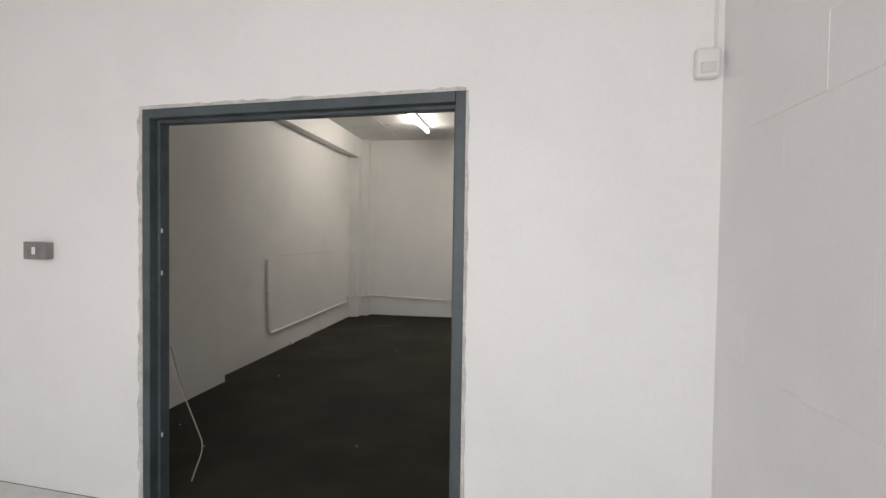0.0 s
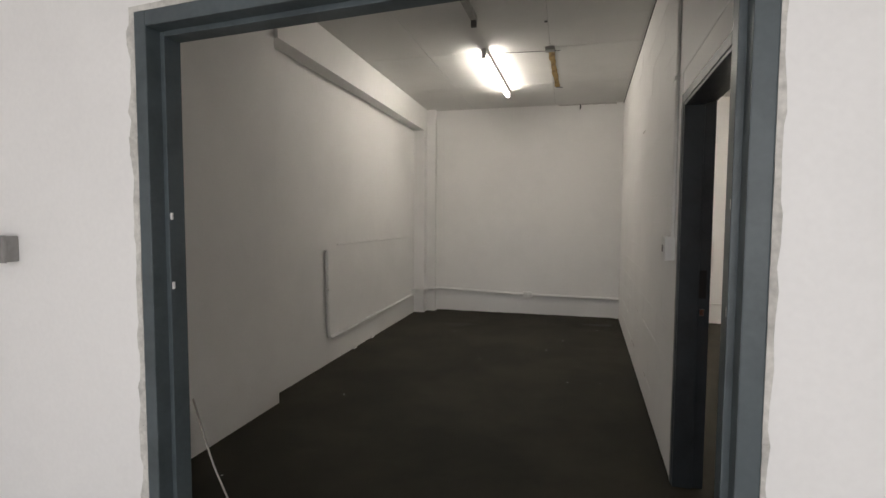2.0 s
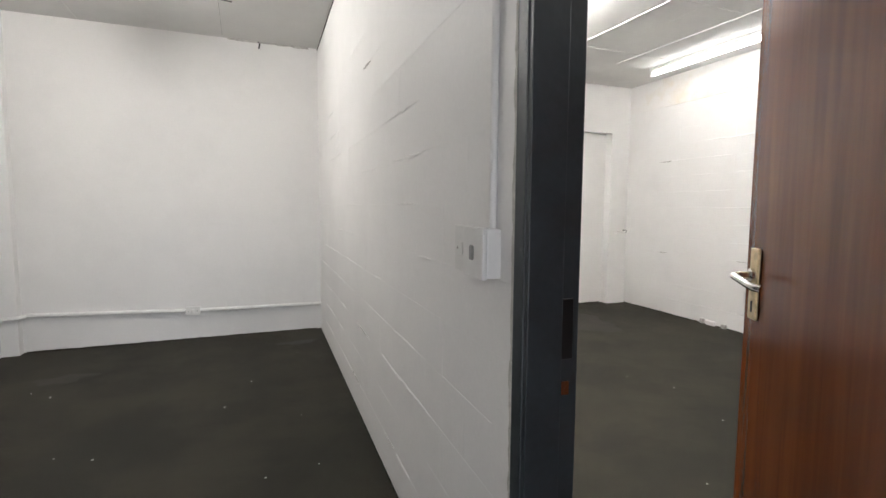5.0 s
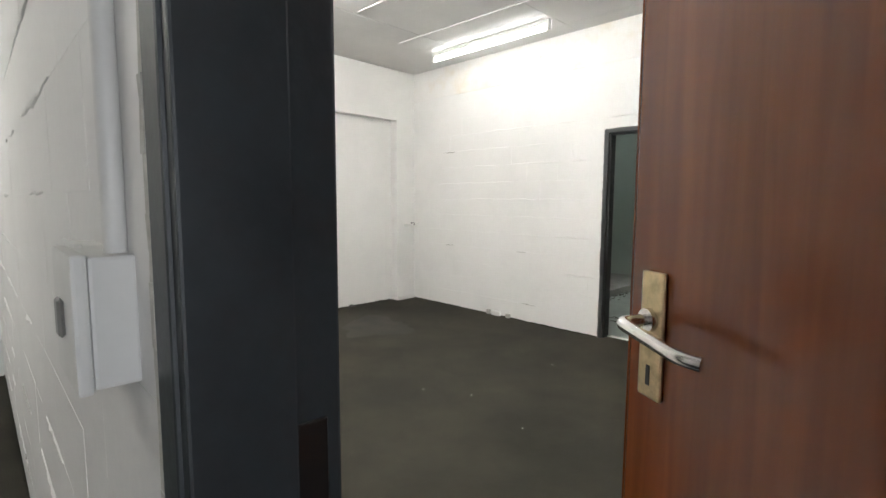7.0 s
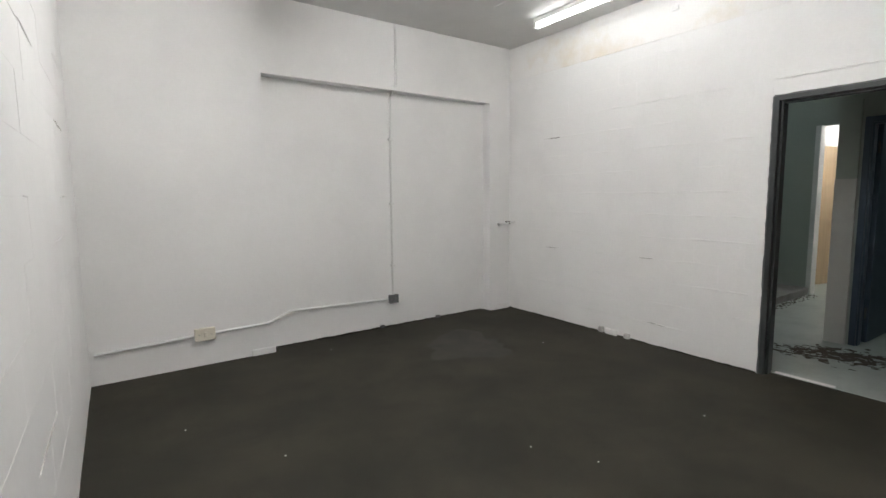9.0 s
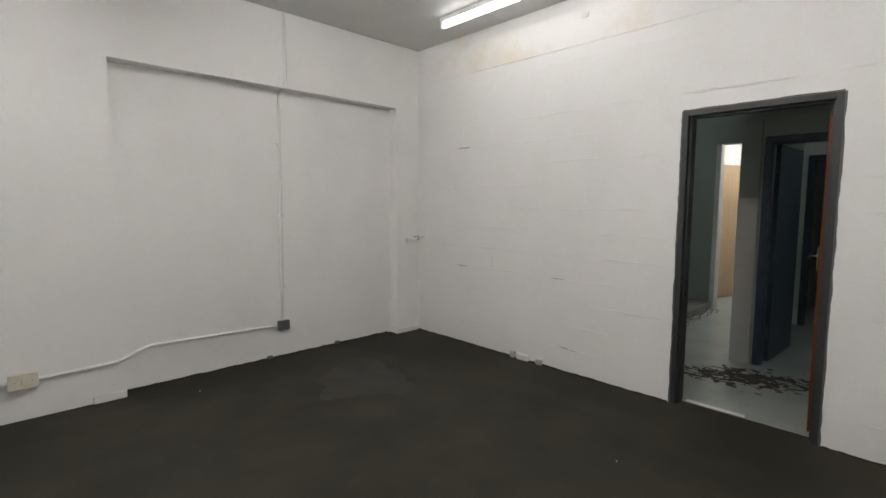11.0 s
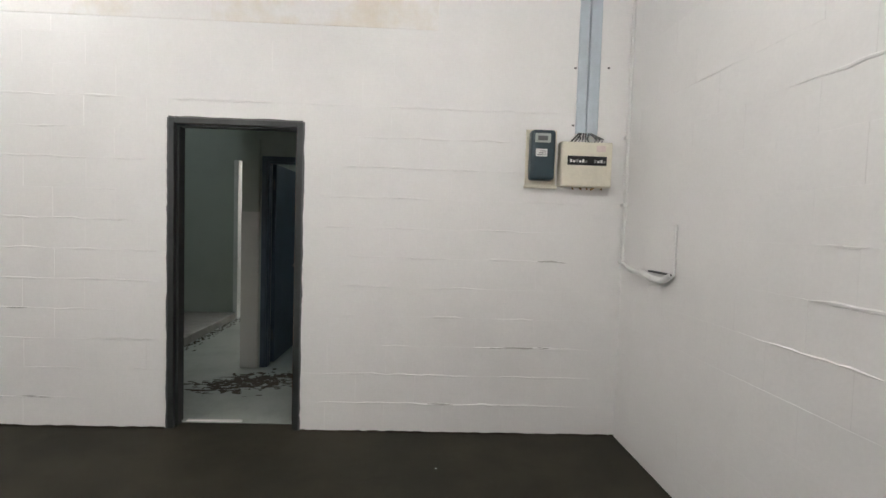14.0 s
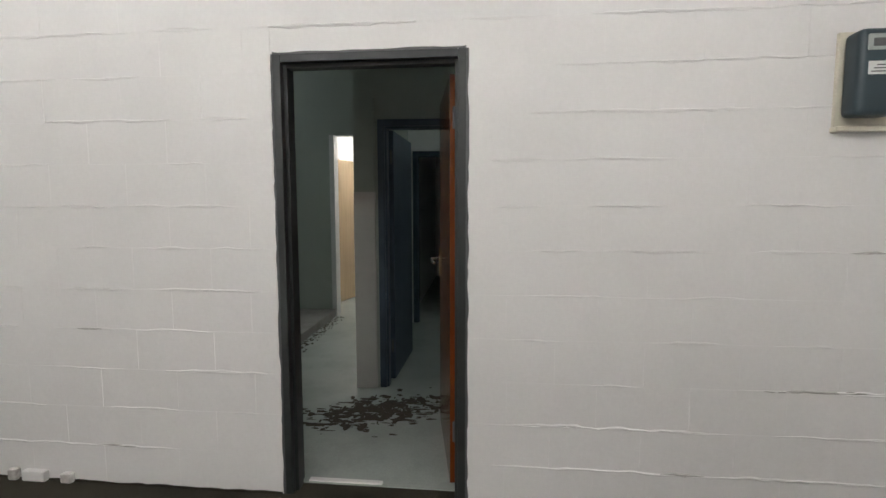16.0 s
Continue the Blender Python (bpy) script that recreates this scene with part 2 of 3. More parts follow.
# ---- floors ----
bm = bmesh.new()
seam = [FRONT0 + 0.07 - 0.0963 * (x - D1[0]) for x in (-2.1, 1.3)]
rim = [(-2.1, seam[0]), (1.3, seam[1]), (6.0, seam[1]), (6.0, 9.4), (-2.1, 9.4)]
bottom, upper = ([bm.verts.new((x, y, z)) for x, y in rim] for z in (-0.15, 0.0))
bm.faces.new(upper)
bm.faces.new(bottom[::-1])
for i in range(5):
    bm.faces.new((bottom[i], bottom[(i + 1) % 5], upper[(i + 1) % 5], upper[i]))
floor = structure(solid("floor", bm, SCREED), "dark worn screed floor with dusty patches")
bm = bmesh.new()
box(bm, (EAST + 0.10, 2.0, -0.15), (13.2, 9.6, 0.004))
laid(EAST_SIDE, structure(solid("floor_rear", bm, PALEFLOOR), "pale grey worn floor of the rear passage"))
bm = bmesh.new()
box(bm, (-2.1, ROOM1_B - 0.4, -0.15), (2.4, FRONT0 + 0.068, -0.008))
floor1 = structure(solid("floor_entrance", bm, GROUT), "white tiled floor with dark joints")
laid(ENTRANCE, floor1)

# ---- ceiling: near-black slab for the void's shade above, painted boards below, one mesh each ----
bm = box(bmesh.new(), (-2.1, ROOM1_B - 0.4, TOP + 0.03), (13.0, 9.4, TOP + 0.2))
structure(solid("ceiling_void", bm, DARK), "near-black slab for the shade of the void above the ceiling boards")
bm = bmesh.new()
rng = random.Random(4)


def boards(x0, x1, y0, y1, px, py, ox, oy, gap=0.004):
    xs = [x0] + [ox + k * px for k in range(-20, 20) if x0 + 0.05 < ox + k * px < x1 - 0.05] + [x1]
    ys = [y0] + [oy + k * py for k in range(-20, 20) if y0 + 0.05 < oy + k * py < y1 - 0.05] + [y1]
    for xa, xb in zip(xs, xs[1:]):
        for ya, yb in zip(ys, ys[1:]):
            dz = rng.uniform(0, 0.004)
            box(bm, (xa + gap / 2, ya + gap / 2, TOP + dz), (xb - gap / 2, yb - gap / 2, TOP + 0.03))


boards(LEFT_IN - 0.1, 1.3, FRONT2 - 0.006, BACK2 + 0.02, 1.22, 1.27, -0.91, 6.39)
boards(1.3, 5.75, FRONT3 - 0.1, BACK3 - 0.006, 1.22, 1.27, 2.9, 6.39)
boards(5.75, 13.0, 2.4, 9.4, 1.22, 2.4, 6.0, 6.0)
boards(ROOM1_L - 0.1, ROOM1_R + 0.1, ROOM1_B - 0.1, FRONT0 + 0.1, 1.2, 1.2, 0.2, 0.0)
structure(solid("ceiling", bm, CEILING), "white painted ceiling boards with open joints")


# ---- walls ----
def wall(name, boxes, mat, label):
    b = bmesh.new()
    for a, c in boxes:
        box(b, a, c)
    return structure(solid(name, b, mat), label)


H = TOP + 0.02
wall_entrance_front = laid(ENTRANCE, wall("wall_entrance_front", [
    ((-1.9, FRONT0, 0), (D1[0], FRONT2, H)), ((D1[1], FRONT0, 0), (1.0, FRONT2, H)), ((D1[0], FRONT0, D1[2]), (D1[1], FRONT2, H)),
    ((1.0, FRONT0, 0), (2.3, FRONT0 + 0.30, H))], PAINT, "white painted block wall with a wide doorway"))
wall_front = wall("wall_front", [((1.12, FRONT0 + 0.02, 0), (5.75, FRONT3, H))], PAINT, "white painted block wall of the square room")
wall_partition = wall("wall_partition", [
    ((P2, FRONT2 - 0.02, 0), (P3, D2[0], H)), ((P2, D2[1], 0), (P3, BACK3 + 0.02, H)), ((P2, D2[0], D2[2]), (P3, D2[1], H))],
    PAINT, "white painted block partition with rough joints")
wall_partition.matrix_basis = PARTITION
# solid dark strip: the gap's shade is put into its colour
part("open_gap", one_box((P2 - 0.006, FRONT2, TOP - 0.016), (P2, BACK2, TOP), 0.001), DARK, wall_partition, "dark strip coloured as the shade of the open gap under the ceiling")
wall_left = wall("wall_left", [
    ((-2.1, FRONT2, 0), (LEFT_IN, 9.2, H)), ((LEFT_IN, FRONT2, 0), (LEFT - 0.035, 4.74, H)), ((LEFT_IN, 8.60, 0), (LEFT, 9.2, H)),
    ((LEFT_IN, 4.74, 2.76), (LEFT, 8.60, H))], PLASTER, "white plastered wall with a long shallow recess")
wall_back_long = wall("wall_back_long_room", [((LEFT, BACK2, 0), (1.35, 9.2, H)), ((LEFT, BACK2 - 0.10, 0), (LEFT + 0.13, BACK2, H))],
                      PLASTER, "white plastered back wall with a corner pier")
wall_back = wall("wall_back", [
    ((1.35, BACK3_IN, 0), (5.75, 9.4, H)), ((1.35, BACK3, 0), (2.755, BACK3_IN, H)), ((5.34, BACK3, 0), (5.75, BACK3_IN, H)),
    ((2.755, BACK3, 2.445), (5.34, BACK3_IN, H))], PLASTER, "white plastered back wall with a wide shallow recess")
wall_east = wall("wall_east", [
    ((EAST, FRONT3 - 0.25, 0), (EAST2, D3[0], H)), ((EAST, D3[1], 0), (EAST2, 9.4, H)), ((EAST, D3[0], D3[2]), (EAST2, D3[1], H))],
    PAINT, "white painted block wall with a narrow doorway")
laid(EAST_SIDE, wall_east)
wall("wall_entrance_right", [((ROOM1_R, ROOM1_B, 0), (ROOM1_R + 0.2, FRONT0, H))], PAINT, "white painted block wall of the entrance")
wall_right1 = bpy.data.objects["wall_entrance_right"]
wall("wall_entrance_left", [((ROOM1_L - 0.2, ROOM1_B, 0), (ROOM1_L, FRONT0 + 0.1, H))], PLASTER, "white plastered wall of the entrance")
wall("wall_entrance_window", [((ROOM1_L, ROOM1_B - 0.2, 0), (-1.2, ROOM1_B, H)), ((1.8, ROOM1_B - 0.2, 0), (ROOM1_R, ROOM1_B, H)),
                              ((-1.2, ROOM1_B - 0.2, 2.7), (1.8, ROOM1_B, H)), ((-1.2, ROOM1_B - 0.2, 0), (1.8, ROOM1_B, 0.5))],
     PLASTER, "white wall with the shop window behind the entrance")
# rendered band over the door wall, a little proud, with old water marks
bm = one_box((EAST - 0.006, 4.3, 2.712), (EAST, BACK3, TOP), 0.002)
part("render_band", bm, WATER, wall_east, "water-marked render band")

# ---- rear passage ----
wall("wall_rear_cross", [((6.96, 5.82, 0), (7.1, 5.995, H)), ((6.96, 4.95, 2.03), (7.1, 5.82, H)), ((6.96, 2.4, 0), (7.1, 4.95, H)), ((6.93, 5.84, 1.5), (6.96, 5.995, 2.18))],
     GREENWALL, "grey-green painted wall with a pier and a blue door frame")
wall("wall_rear_pier", [((6.927, 5.84, 0), (6.96, 5.998, 1.5))], PALEPAINT, "pale grey painted lower half of the pier")
wall("wall_rear_side", [((7.1, 5.89, 0), (9.3, 5.995, H))], GREENWALL, "grey-green wall beside the passage")
wall("wall_rear_end", [((9.3, 6.9, 0), (9.44, 9.4, H)), ((9.3, 5.995, 2.25), (9.44, 6.9, H))], GREENWALL, "grey-green wall at the end of the passage")
wall("wall_rear_north", [((EAST2, 9.3, 0), (13.0, 9.4, H))], GREENWALL, "grey-green far wall")
wall("wall_rear_south", [((EAST2, 2.4, 0), (13.0, 2.5, H))], GREENWALL, "grey-green near wall")
wall("wall_rear_close", [((12.9, 2.5, 0), (13.0, 9.3, H))], PLASTER, "white wall closing the rear")
wall("wall_lit_lobby", [((9.44, 7.2, 0), (12.9, 7.3, H)), ((9.44, 5.9, 0), (12.9, 6.0, H)), ((11.3, 6.0, 0), (11.4, 7.2, H))], PLASTER, "white walls of a lit lobby")
wall("wall_store_end", [((9.05, 5.84, 0), (9.15, 5.93, H)), ((9.05, 4.95, 2.02), (9.15, 5.84, H)), ((9.05, 2.5, 0), (9.15, 4.95, H))], PLASTER, "white wall with a dark doorway")
structure(solid("trim_lobby", one_box((9.285, 6.84, 0), (9.455, 6.9, 2.25), 0.004, 2), PLASTIC), "white trim on the edge of the lobby opening")
plinth = structure(solid("plinth_rear", one_box((7.0, 6.86, -0.004), (9.3, 9.3, 0.10), 0.012, 2), CONCRETE), "raised concrete plinth with a dirty edge")
bm = bmesh.new()
for k in range(160):
    x = random.uniform(7.2, 9.3)
    blob(bm, (x, 6.85 - abs(random.gauss(0, 0.06)), -0.003), (random.uniform(0.01, 0.05), random.uniform(0.01, 0.03)), k, 0.015, 9)
tagged(solid("rubble", bm, DIRT), "dark dirt and rubble along the plinth", "rubble", kind="stuff")


for rear_name in ("wall_rear_cross", "wall_rear_pier", "wall_rear_side", "wall_rear_end", "wall_lit_lobby", "wall_store_end", "trim_lobby", "plinth_rear", "rubble"):
    laid(REAR, bpy.data.objects[rear_name])


# ---- doorways: pressed steel frames ----
def door_frame(name, axis, lo, hi, top, n0, n1, stop0, stop1, mat, label, face=0.05, head_on=True):
    """A frame round an opening that runs along axis from lo to hi; n0 to n1 is the wall's thickness, stop0 to stop1 the rebate's stop."""
    root = new(name)
    structure(root, label)

    def b(a0, a1, z0, z1, m0, m1, m, bev=0.004):
        p, q = ((a0, m0, z0), (a1, m1, z1)) if axis == "x" else ((m0, a0, z0), (m1, a1, z1))
        return box(m, p, q, bev, 2)
    for side, s in ((lo, 1), (hi, -1)):
        m = bmesh.new()
        b(side, side + s * face, 0, top, n0, n1, m)
        b(side + s * face * 0.9, side + s * (face + 0.016), 0, top - face, stop0, stop1, m, 0.003)
        part("jamb", m, mat, root)
    m = bmesh.new()
    b(lo + face, hi - face, top - face, top, n0, n1, m)
    b(lo + face + 0.016, hi - face - 0.016, top - face - 0.016, top - face * 0.9, stop0, stop1, m, 0.003)
    part("head", m, mat, root)
    return root


frame1 = door_frame("door_frame_1", "x", D1[0], D1[1], D1[2], FRONT0 - 0.006, FRONT2 + 0.006, FRONT0 + 0.045, FRONT2 - 0.002, FRAME, "grey painted steel frame of the wide doorway", 0.046)
laid(ENTRANCE, frame1)
frame2 = door_frame("door_frame_2", "y", D2[0], D2[1], D2[2], P2 - 0.006, P3 + 0.006, P2 - 0.002, P3 - 0.05, FRAMEBLUE, "dark grey painted steel door frame")
frame2.matrix_basis = PARTITION
frame3 = door_frame("door_frame_3", "y", D3[0], D3[1], D3[2], EAST - 0.006, EAST2 + 0.006, EAST + 0.03, EAST2 - 0.05, FRAMEDARK, "dark grey chipped steel door frame", 0.036)
laid(EAST_SIDE, frame3)
frame4 = door_frame("door_frame_4", "y", 4.95, 5.82, 2.03, 6.95, 7.11, 6.97, 7.06, BLUEFRAME, "dark blue painted steel door frame")
laid(REAR, frame4)
frame5 = door_frame("door_frame_5", "y", 4.95, 5.84, 2.02, 9.04, 9.16, 9.06, 9.12, BLUEFRAME, "dark steel frame of the unlit doorway")
laid(REAR, frame5)

# ragged grout round the wide frame and narrow chips of it on the others
rng = random.Random(11)


def ragged_strip(axis, fixed, start, end, at_edge, width, plane, mat, parent, name="grout", label="ragged grey grout"):
    """Uneven grout: a thin strip of many short lengths, each of its own width."""
    m = bmesh.new()
    s = start
    w0 = width
    while s < end - 1e-4:
        e = min(end, s + rng.uniform(0.02, 0.07))
        w1 = abs(width) * rng.uniform(0.6, 1.25) * (1 if width > 0 else -1)
        t = 0.003 + rng.uniform(0, 0.003)
        pts = []
        for along, w in ((s, w0), (e, w1)):
            for off in (0, w):
                pts.append((along, at_edge + off))
        vs = []
        for d in (0, -t):
            for along, across in (pts[0], pts[1], pts[3], pts[2]):
                if fixed == "y":
                    co = (along, plane + d, across) if axis == "x" else (across, plane + d, along)
                else:
                    co = (plane + d, along, across) if axis == "y" else (plane + d, across, along)
                vs.append(m.verts.new(co))
        m.faces.new(vs[4:8])
        for i in range(4):
            m.faces.new((vs[i], vs[(i + 1) % 4], vs[4 + (i + 1) % 4], vs[4 + i]))
        s, w0 = e, w1
    bmesh.ops.recalc_face_normals(m, faces=m.faces)
    return part(name, m, mat, parent, label)


ragged_strip("z", "y", 0, D1[2], D1[0], -0.028, FRONT0 - 0.001, MORTAR, frame1)
ragged_strip("z", "y", 0, D1[2], D1[1], 0.014, FRONT0 - 0.001, MORTAR, frame1)
ragged_strip("x", "y", D1[0] - 0.02, D1[1], D1[2], 0.016, FRONT0 - 0.001, MORTAR, frame1)
ragged_strip("z", "x", 0, D3[2], D3[0], -0.012, EAST - 0.001, DARKGREY, frame3)
ragged_strip("z", "x", 0, D3[2], D3[1], 0.010, EAST - 0.001, DARKGREY, frame3)
ragged_strip("y", "x", D3[0], D3[1], D3[2], 0.010, EAST - 0.001, DARKGREY, frame3)
ragged_strip("z", "x", 0, D2[2], D2[1], 0.012, P2 - 0.001, MORTAR, frame2)
# floor screed smeared unevenly up the foot of the walls
for args in (("y", "x", FRONT3, D3[0] - 0.015, 0.0, 0.011, EAST - 0.006, SCREED, wall_east), ("y", "x", D3[1] + 0.015, BACK3, 0.0, 0.011, EAST - 0.006, SCREED, wall_east),
             ("y", "x", D2[1] + 0.015, BACK2, 0.0, 0.010, P2 - 0.006, SCREED, wall_partition), ("x", "y", 2.75, 5.3, 0.0, 0.012, BACK3_IN - 0.001, SCREED, wall_back),
             ("x", "y", -1.45, 1.2, 0.0, 0.009, BACK2 - 0.001, SCREED, wall_back_long)):
    ragged_strip(*args, name="floor_smear", label="dark smear at the wall's foot")
# paint chips and the lock's keep
for x, zs in ((D1[0] + 0.058, (1.42, 1.2, 0.35)), (D1[1] - 0.058, (1.45, 1.22))):
    for z in zs:
        part("paint_chip", one_box((x - 0.004, FRONT0 + 0.05, z), (x + 0.009, FRONT0 + 0.058, z + 0.022), 0.001), PLASTIC, frame1, "white paint chip")
part("keep", one_box((P3 - 0.05, D2[1] - 0.054, 1.02), (P3 - 0.012, D2[1] - 0.049, 1.17), 0.001), BLACK, frame2, "black lock opening")
part("strike_plate", one_box((P3 - 0.044, D2[1] - 0.056, 0.93), (P3 - 0.02, D2[1] - 0.049, 0.965), 0.001), CHROME, frame2, "worn metal strike plate")
laid(EAST_SIDE, structure(solid("sill_strip", one_box((EAST2 - 0.03, 5.6, -0.004), (EAST2 + 0.0, 5.98, 0.012), 0.003), PLASTIC), "pale broken threshold strip"))


# ---- doors ----
def lever_set(door, x, z, side, plate_mat, lever_mat):
    """Lever handle on a long plate; side is the face it stands on (+1 or -1 along local y)."""
    y = side * 0.021
    h = part("handle", box(bmesh.new(), (x - 0.022, y, z - 0.108), (x + 0.022, y + side * 0.008, z + 0.065), 0.004, 2), plate_mat, door, "worn brass backplate")
    m = tube(bmesh.new(), rounded([(x, y, z), (x, y + side * 0.055, z), (x - 0.115, y + side * 0.058, z - 0.012), (x - 0.135, y + side * 0.045, z - 0.014)], 0.016), 0.0085, 12)
    part("lever", m, lever_mat, h, "curved chrome lever", True)
    part("rose", tube(bmesh.new(), [(x, y, z), (x, y + side * 0.016, z)], 0.016, 14), lever_mat, h, "", True)
    part("keyhole", one_box((x - 0.004, y + side * 0.007, z - 0.09), (x + 0.004, y + side * 0.0095, z - 0.062), 0.001), BLACK, h, "dark keyhole")


def door(name, hinge, angle, width, height, mat, label, lever_z=1.03, edge=None, both=True):
    """A flush leaf: local x runs from the hinge to the free edge, y is its thickness."""
    d = thing(name, label, "door", at=pose(hinge[0], hinge[1], 0.012, 0, 0, angle))
    part("leaf", one_box((0.003, -0.02, 0), (width, 0.02, height), 0.003, 2), mat, d)
    part("edge_strip", one_box((width, -0.0195, 0.001), (width + 0.006, 0.0195, height - 0.001), 0.002), edge or mat, d)
    for z in (0.22, height - 0.25):
        part("hinge", tube(bmesh.new(), [(-0.004, 0.0, z), (-0.004, 0.0, z + 0.1)], 0.008, 10), DARKGREY, d, "", True)
    for s in ((1, -1) if both else (1,)):
        lever_set(d, width - 0.055, lever_z, s, BRASS, CHROME)
    return d


h2 = PARTITION @ Vector((P3 + 0.012, D2[0] + 0.07, 0))
LEAF2 = (1.64, 4.06)
door("wooden_door", h2, math.degrees(math.atan2(LEAF2[1] - h2[1], LEAF2[0] - h2[0])), 0.85, 2.0, WOOD, "varnished red-brown flush wooden door standing open", 1.22)
laid(EAST_SIDE, door("wooden_door", (EAST2 + 0.012, D3[0] + 0.065), 10.0, 0.76, 2.0, WOOD, "dark varnished wooden door opened into the rear passage", 1.06))
laid(REAR, door("blue_door", (7.12, 5.75), -2.5, 0.76, 1.96, BLUEFRAME, "dark blue painted door standing open", 1.0, both=False))
laid(REAR, door("beige_door", (10.15, 7.07), -14, 0.58, 2.03, BEIGEWOOD, "beige wooden door in the lit lobby", 1.0, both=False))


# ---- fluorescent lamps ----
def batten(at, length, lit, label, glow=TUBE, turn=-1.8):
    """A ceiling batten along local y with one tube under it; its base is the ceiling."""
    L = thing("fluorescent_lamp", label, "lamp", "ceiling lamps", pose(at[0], at[1], TOP, 0, 0, turn))
    part("body", one_box((-0.024, -length / 2, -0.045), (0.024, length / 2, 0.0), 0.004, 2), PLASTIC if lit else DEADTUBE, L)
    for s in (-1, 1):
        part("end_cap", one_box((-0.022, s * (length / 2 - 0.002), -0.098), (0.022, s * (length / 2 - 0.032), -0.042), 0.005, 2), PLASTIC if lit else DARKGREY, L)
    if lit:
        part("tube", tube(bmesh.new(), [(0, -length / 2 + 0.03, -0.078), (0, length / 2 - 0.03, -0.078)], 0.019, 16), glow, L, "glowing white tube", True)
    return L


batten((-0.29, 7.07), 1.62, True, "lit fluorescent batten on the ceiling")
batten((5.12, 7.215), 1.6, True, "lit fluorescent batten near the block wall", TUBE3)
batten((2.85, 6.88), 1.65, True, "lit fluorescent batten in the middle of the ceiling", TUBE2)
batten((-0.294, 4.75), 1.5, False, "bare dead lamp batten without a tube")
# the lobby and the entrance have lamps of their own
batten((10.4, 6.5), 1.2, True, "lit fluorescent batten in the far lobby", TUBE2)
batten((3.3, 4.3), 1.65, True, "lit fluorescent batten near the entrance of the room", TUBE5)
# two unseen fill lamps, added to brighten the rear passage and the store
batten((7.4, 8.2), 1.2, True, "unseen fill batten added over the plinth to brighten the rear passage", TUBE4)
batten((8.2, 3.9), 1.2, True, "unseen fill batten added in the store to brighten it", TUBE4)

# place where a batten was taken away
scar = thing("removed_lamp_mark", "rust-yellow scar where a lamp was removed", "ceiling mark", at=pose(0.335, 7.13, TOP, 0, 0, -1.9))
m = bmesh.new()
rng = random.Random(5)
left, right = [], []
for k in range(15):
    y = -0.72 + k * 0.103
    left.append(m.verts.new((-0.028 + rng.uniform(-0.008, 0.006), y, -0.002)))
    right.append(m.verts.new((0.028 + rng.uniform(-0.006, 0.008), y, -0.002)))
for k in range(14):
    m.faces.new((left[k], left[k + 1], right[k + 1], right[k]))
part("bare_strip", m, RUST, scar, "bare brown board")
part("block", one_box((-0.045, -0.78, -0.03), (0.045, -0.68, 0.0), 0.004), GREYMETAL, scar, "grey mounting block")
part("cable_stub", tube(bmesh.new(), [(-0.02, 0.71, -0.008), (0.06, 0.72, -0.012)], 0.006), DARKGREY, scar)
part("cable_stub", tube(bmesh.new(), [(-0.45, -0.70, -0.004), (-0.04, -0.66, -0.006), (0.09, -0.64, -0.006)], 0.003), DARKGREY, scar)
hole = thing("ceiling_hole", "small dark hole in the ceiling board", "hole", at=(0.294, 5.75, TOP))
part("rim", tube(bmesh.new(), [(0, 0, -0.003), (0, 0, 0.01)], 0.014, 14), BLACK, hole)
# broken corner with a wire at the top of the back wall
wire = thing("broken_wire", "dark wire stub and broken plaster under the ceiling", "wire", at=(0.635, BACK2, TOP - 0.02))
m = bmesh.new()
tube(m, [(0.02, -0.004, 0.01), (0.03, -0.03, -0.01), (0.02, -0.035, -0.06)], 0.008)
part("stub", m, BLACK, wire)
m = bmesh.new()
for k in range(10):
    x = -0.28 + k * 0.08
    box(m, (x, -0.007, 0.006 + random.uniform(-0.008, 0.006)), (x + 0.082, 0.0, 0.022))
part("plaster_break", m, CRACK, wire)

# cover strips on the square room's ceiling
for x, y0, y1 in ((3.75, 5.2, 7.6), (4.6, 5.4, 8.0)):
    structure(solid("cover_strip", one_box((x, y0, TOP - 0.006), (x + 0.03, y1, TOP + 0.004), 0.002), CEILING), "thin white ceiling cover strip")


# ---- conduits, switches, sockets ----
def conduit(name, pts, r, label, clips=(), mat=PLASTIC, bend=0.05):
    c = thing(name, label, "conduit", at=pts[0])
    base = Vector(pts[0])
    part("pipe", tube(bmesh.new(), [p - base for p in rounded(pts, bend)], r), mat, c, "", True)
    for p in clips:
        q = Vector(p) - base
        part("clip", one_box(q - Vector((r * 1.7, r * 1.7, 0.012)), q + Vector((r * 1.7, r * 1.7, 0.012)), 0.003), mat, c)
    return c


def socket(name, at, normal, w, h, d, label, mat=PLASTIC, rocker=PLASTIC, holes=True):
    """A surface box on a wall; local y points out of the wall."""
    ang = {"-y": 180, "+x": -90, "-x": 90, "+y": 0}[normal]
    s = thing(name, label, "switch" if "switch" in name else "socket", at=pose(*at, 0, 0, ang))
    part("box", one_box((-w / 2, 0, -h / 2), (w / 2, d * 0.75, h / 2), 0.004, 2), mat, s)
    f = part("faceplate", one_box((-w / 2 - 0.003, d * 0.75, -h / 2 - 0.003), (w / 2 + 0.003, d, h / 2 + 0.003), 0.004, 2), mat, s)
    part("rocker", one_box((-0.012, d, -0.02), (0.012, d + 0.006, 0.02), 0.003), rocker, f)
    if holes:
        for x in (-w * 0.3, w * 0.3):
            part("screw", tube(bmesh.new(), [(x, d - 0.001, 0), (x, d + 0.0015, 0)], 0.004, 8), GREYMETAL, f)
    return s


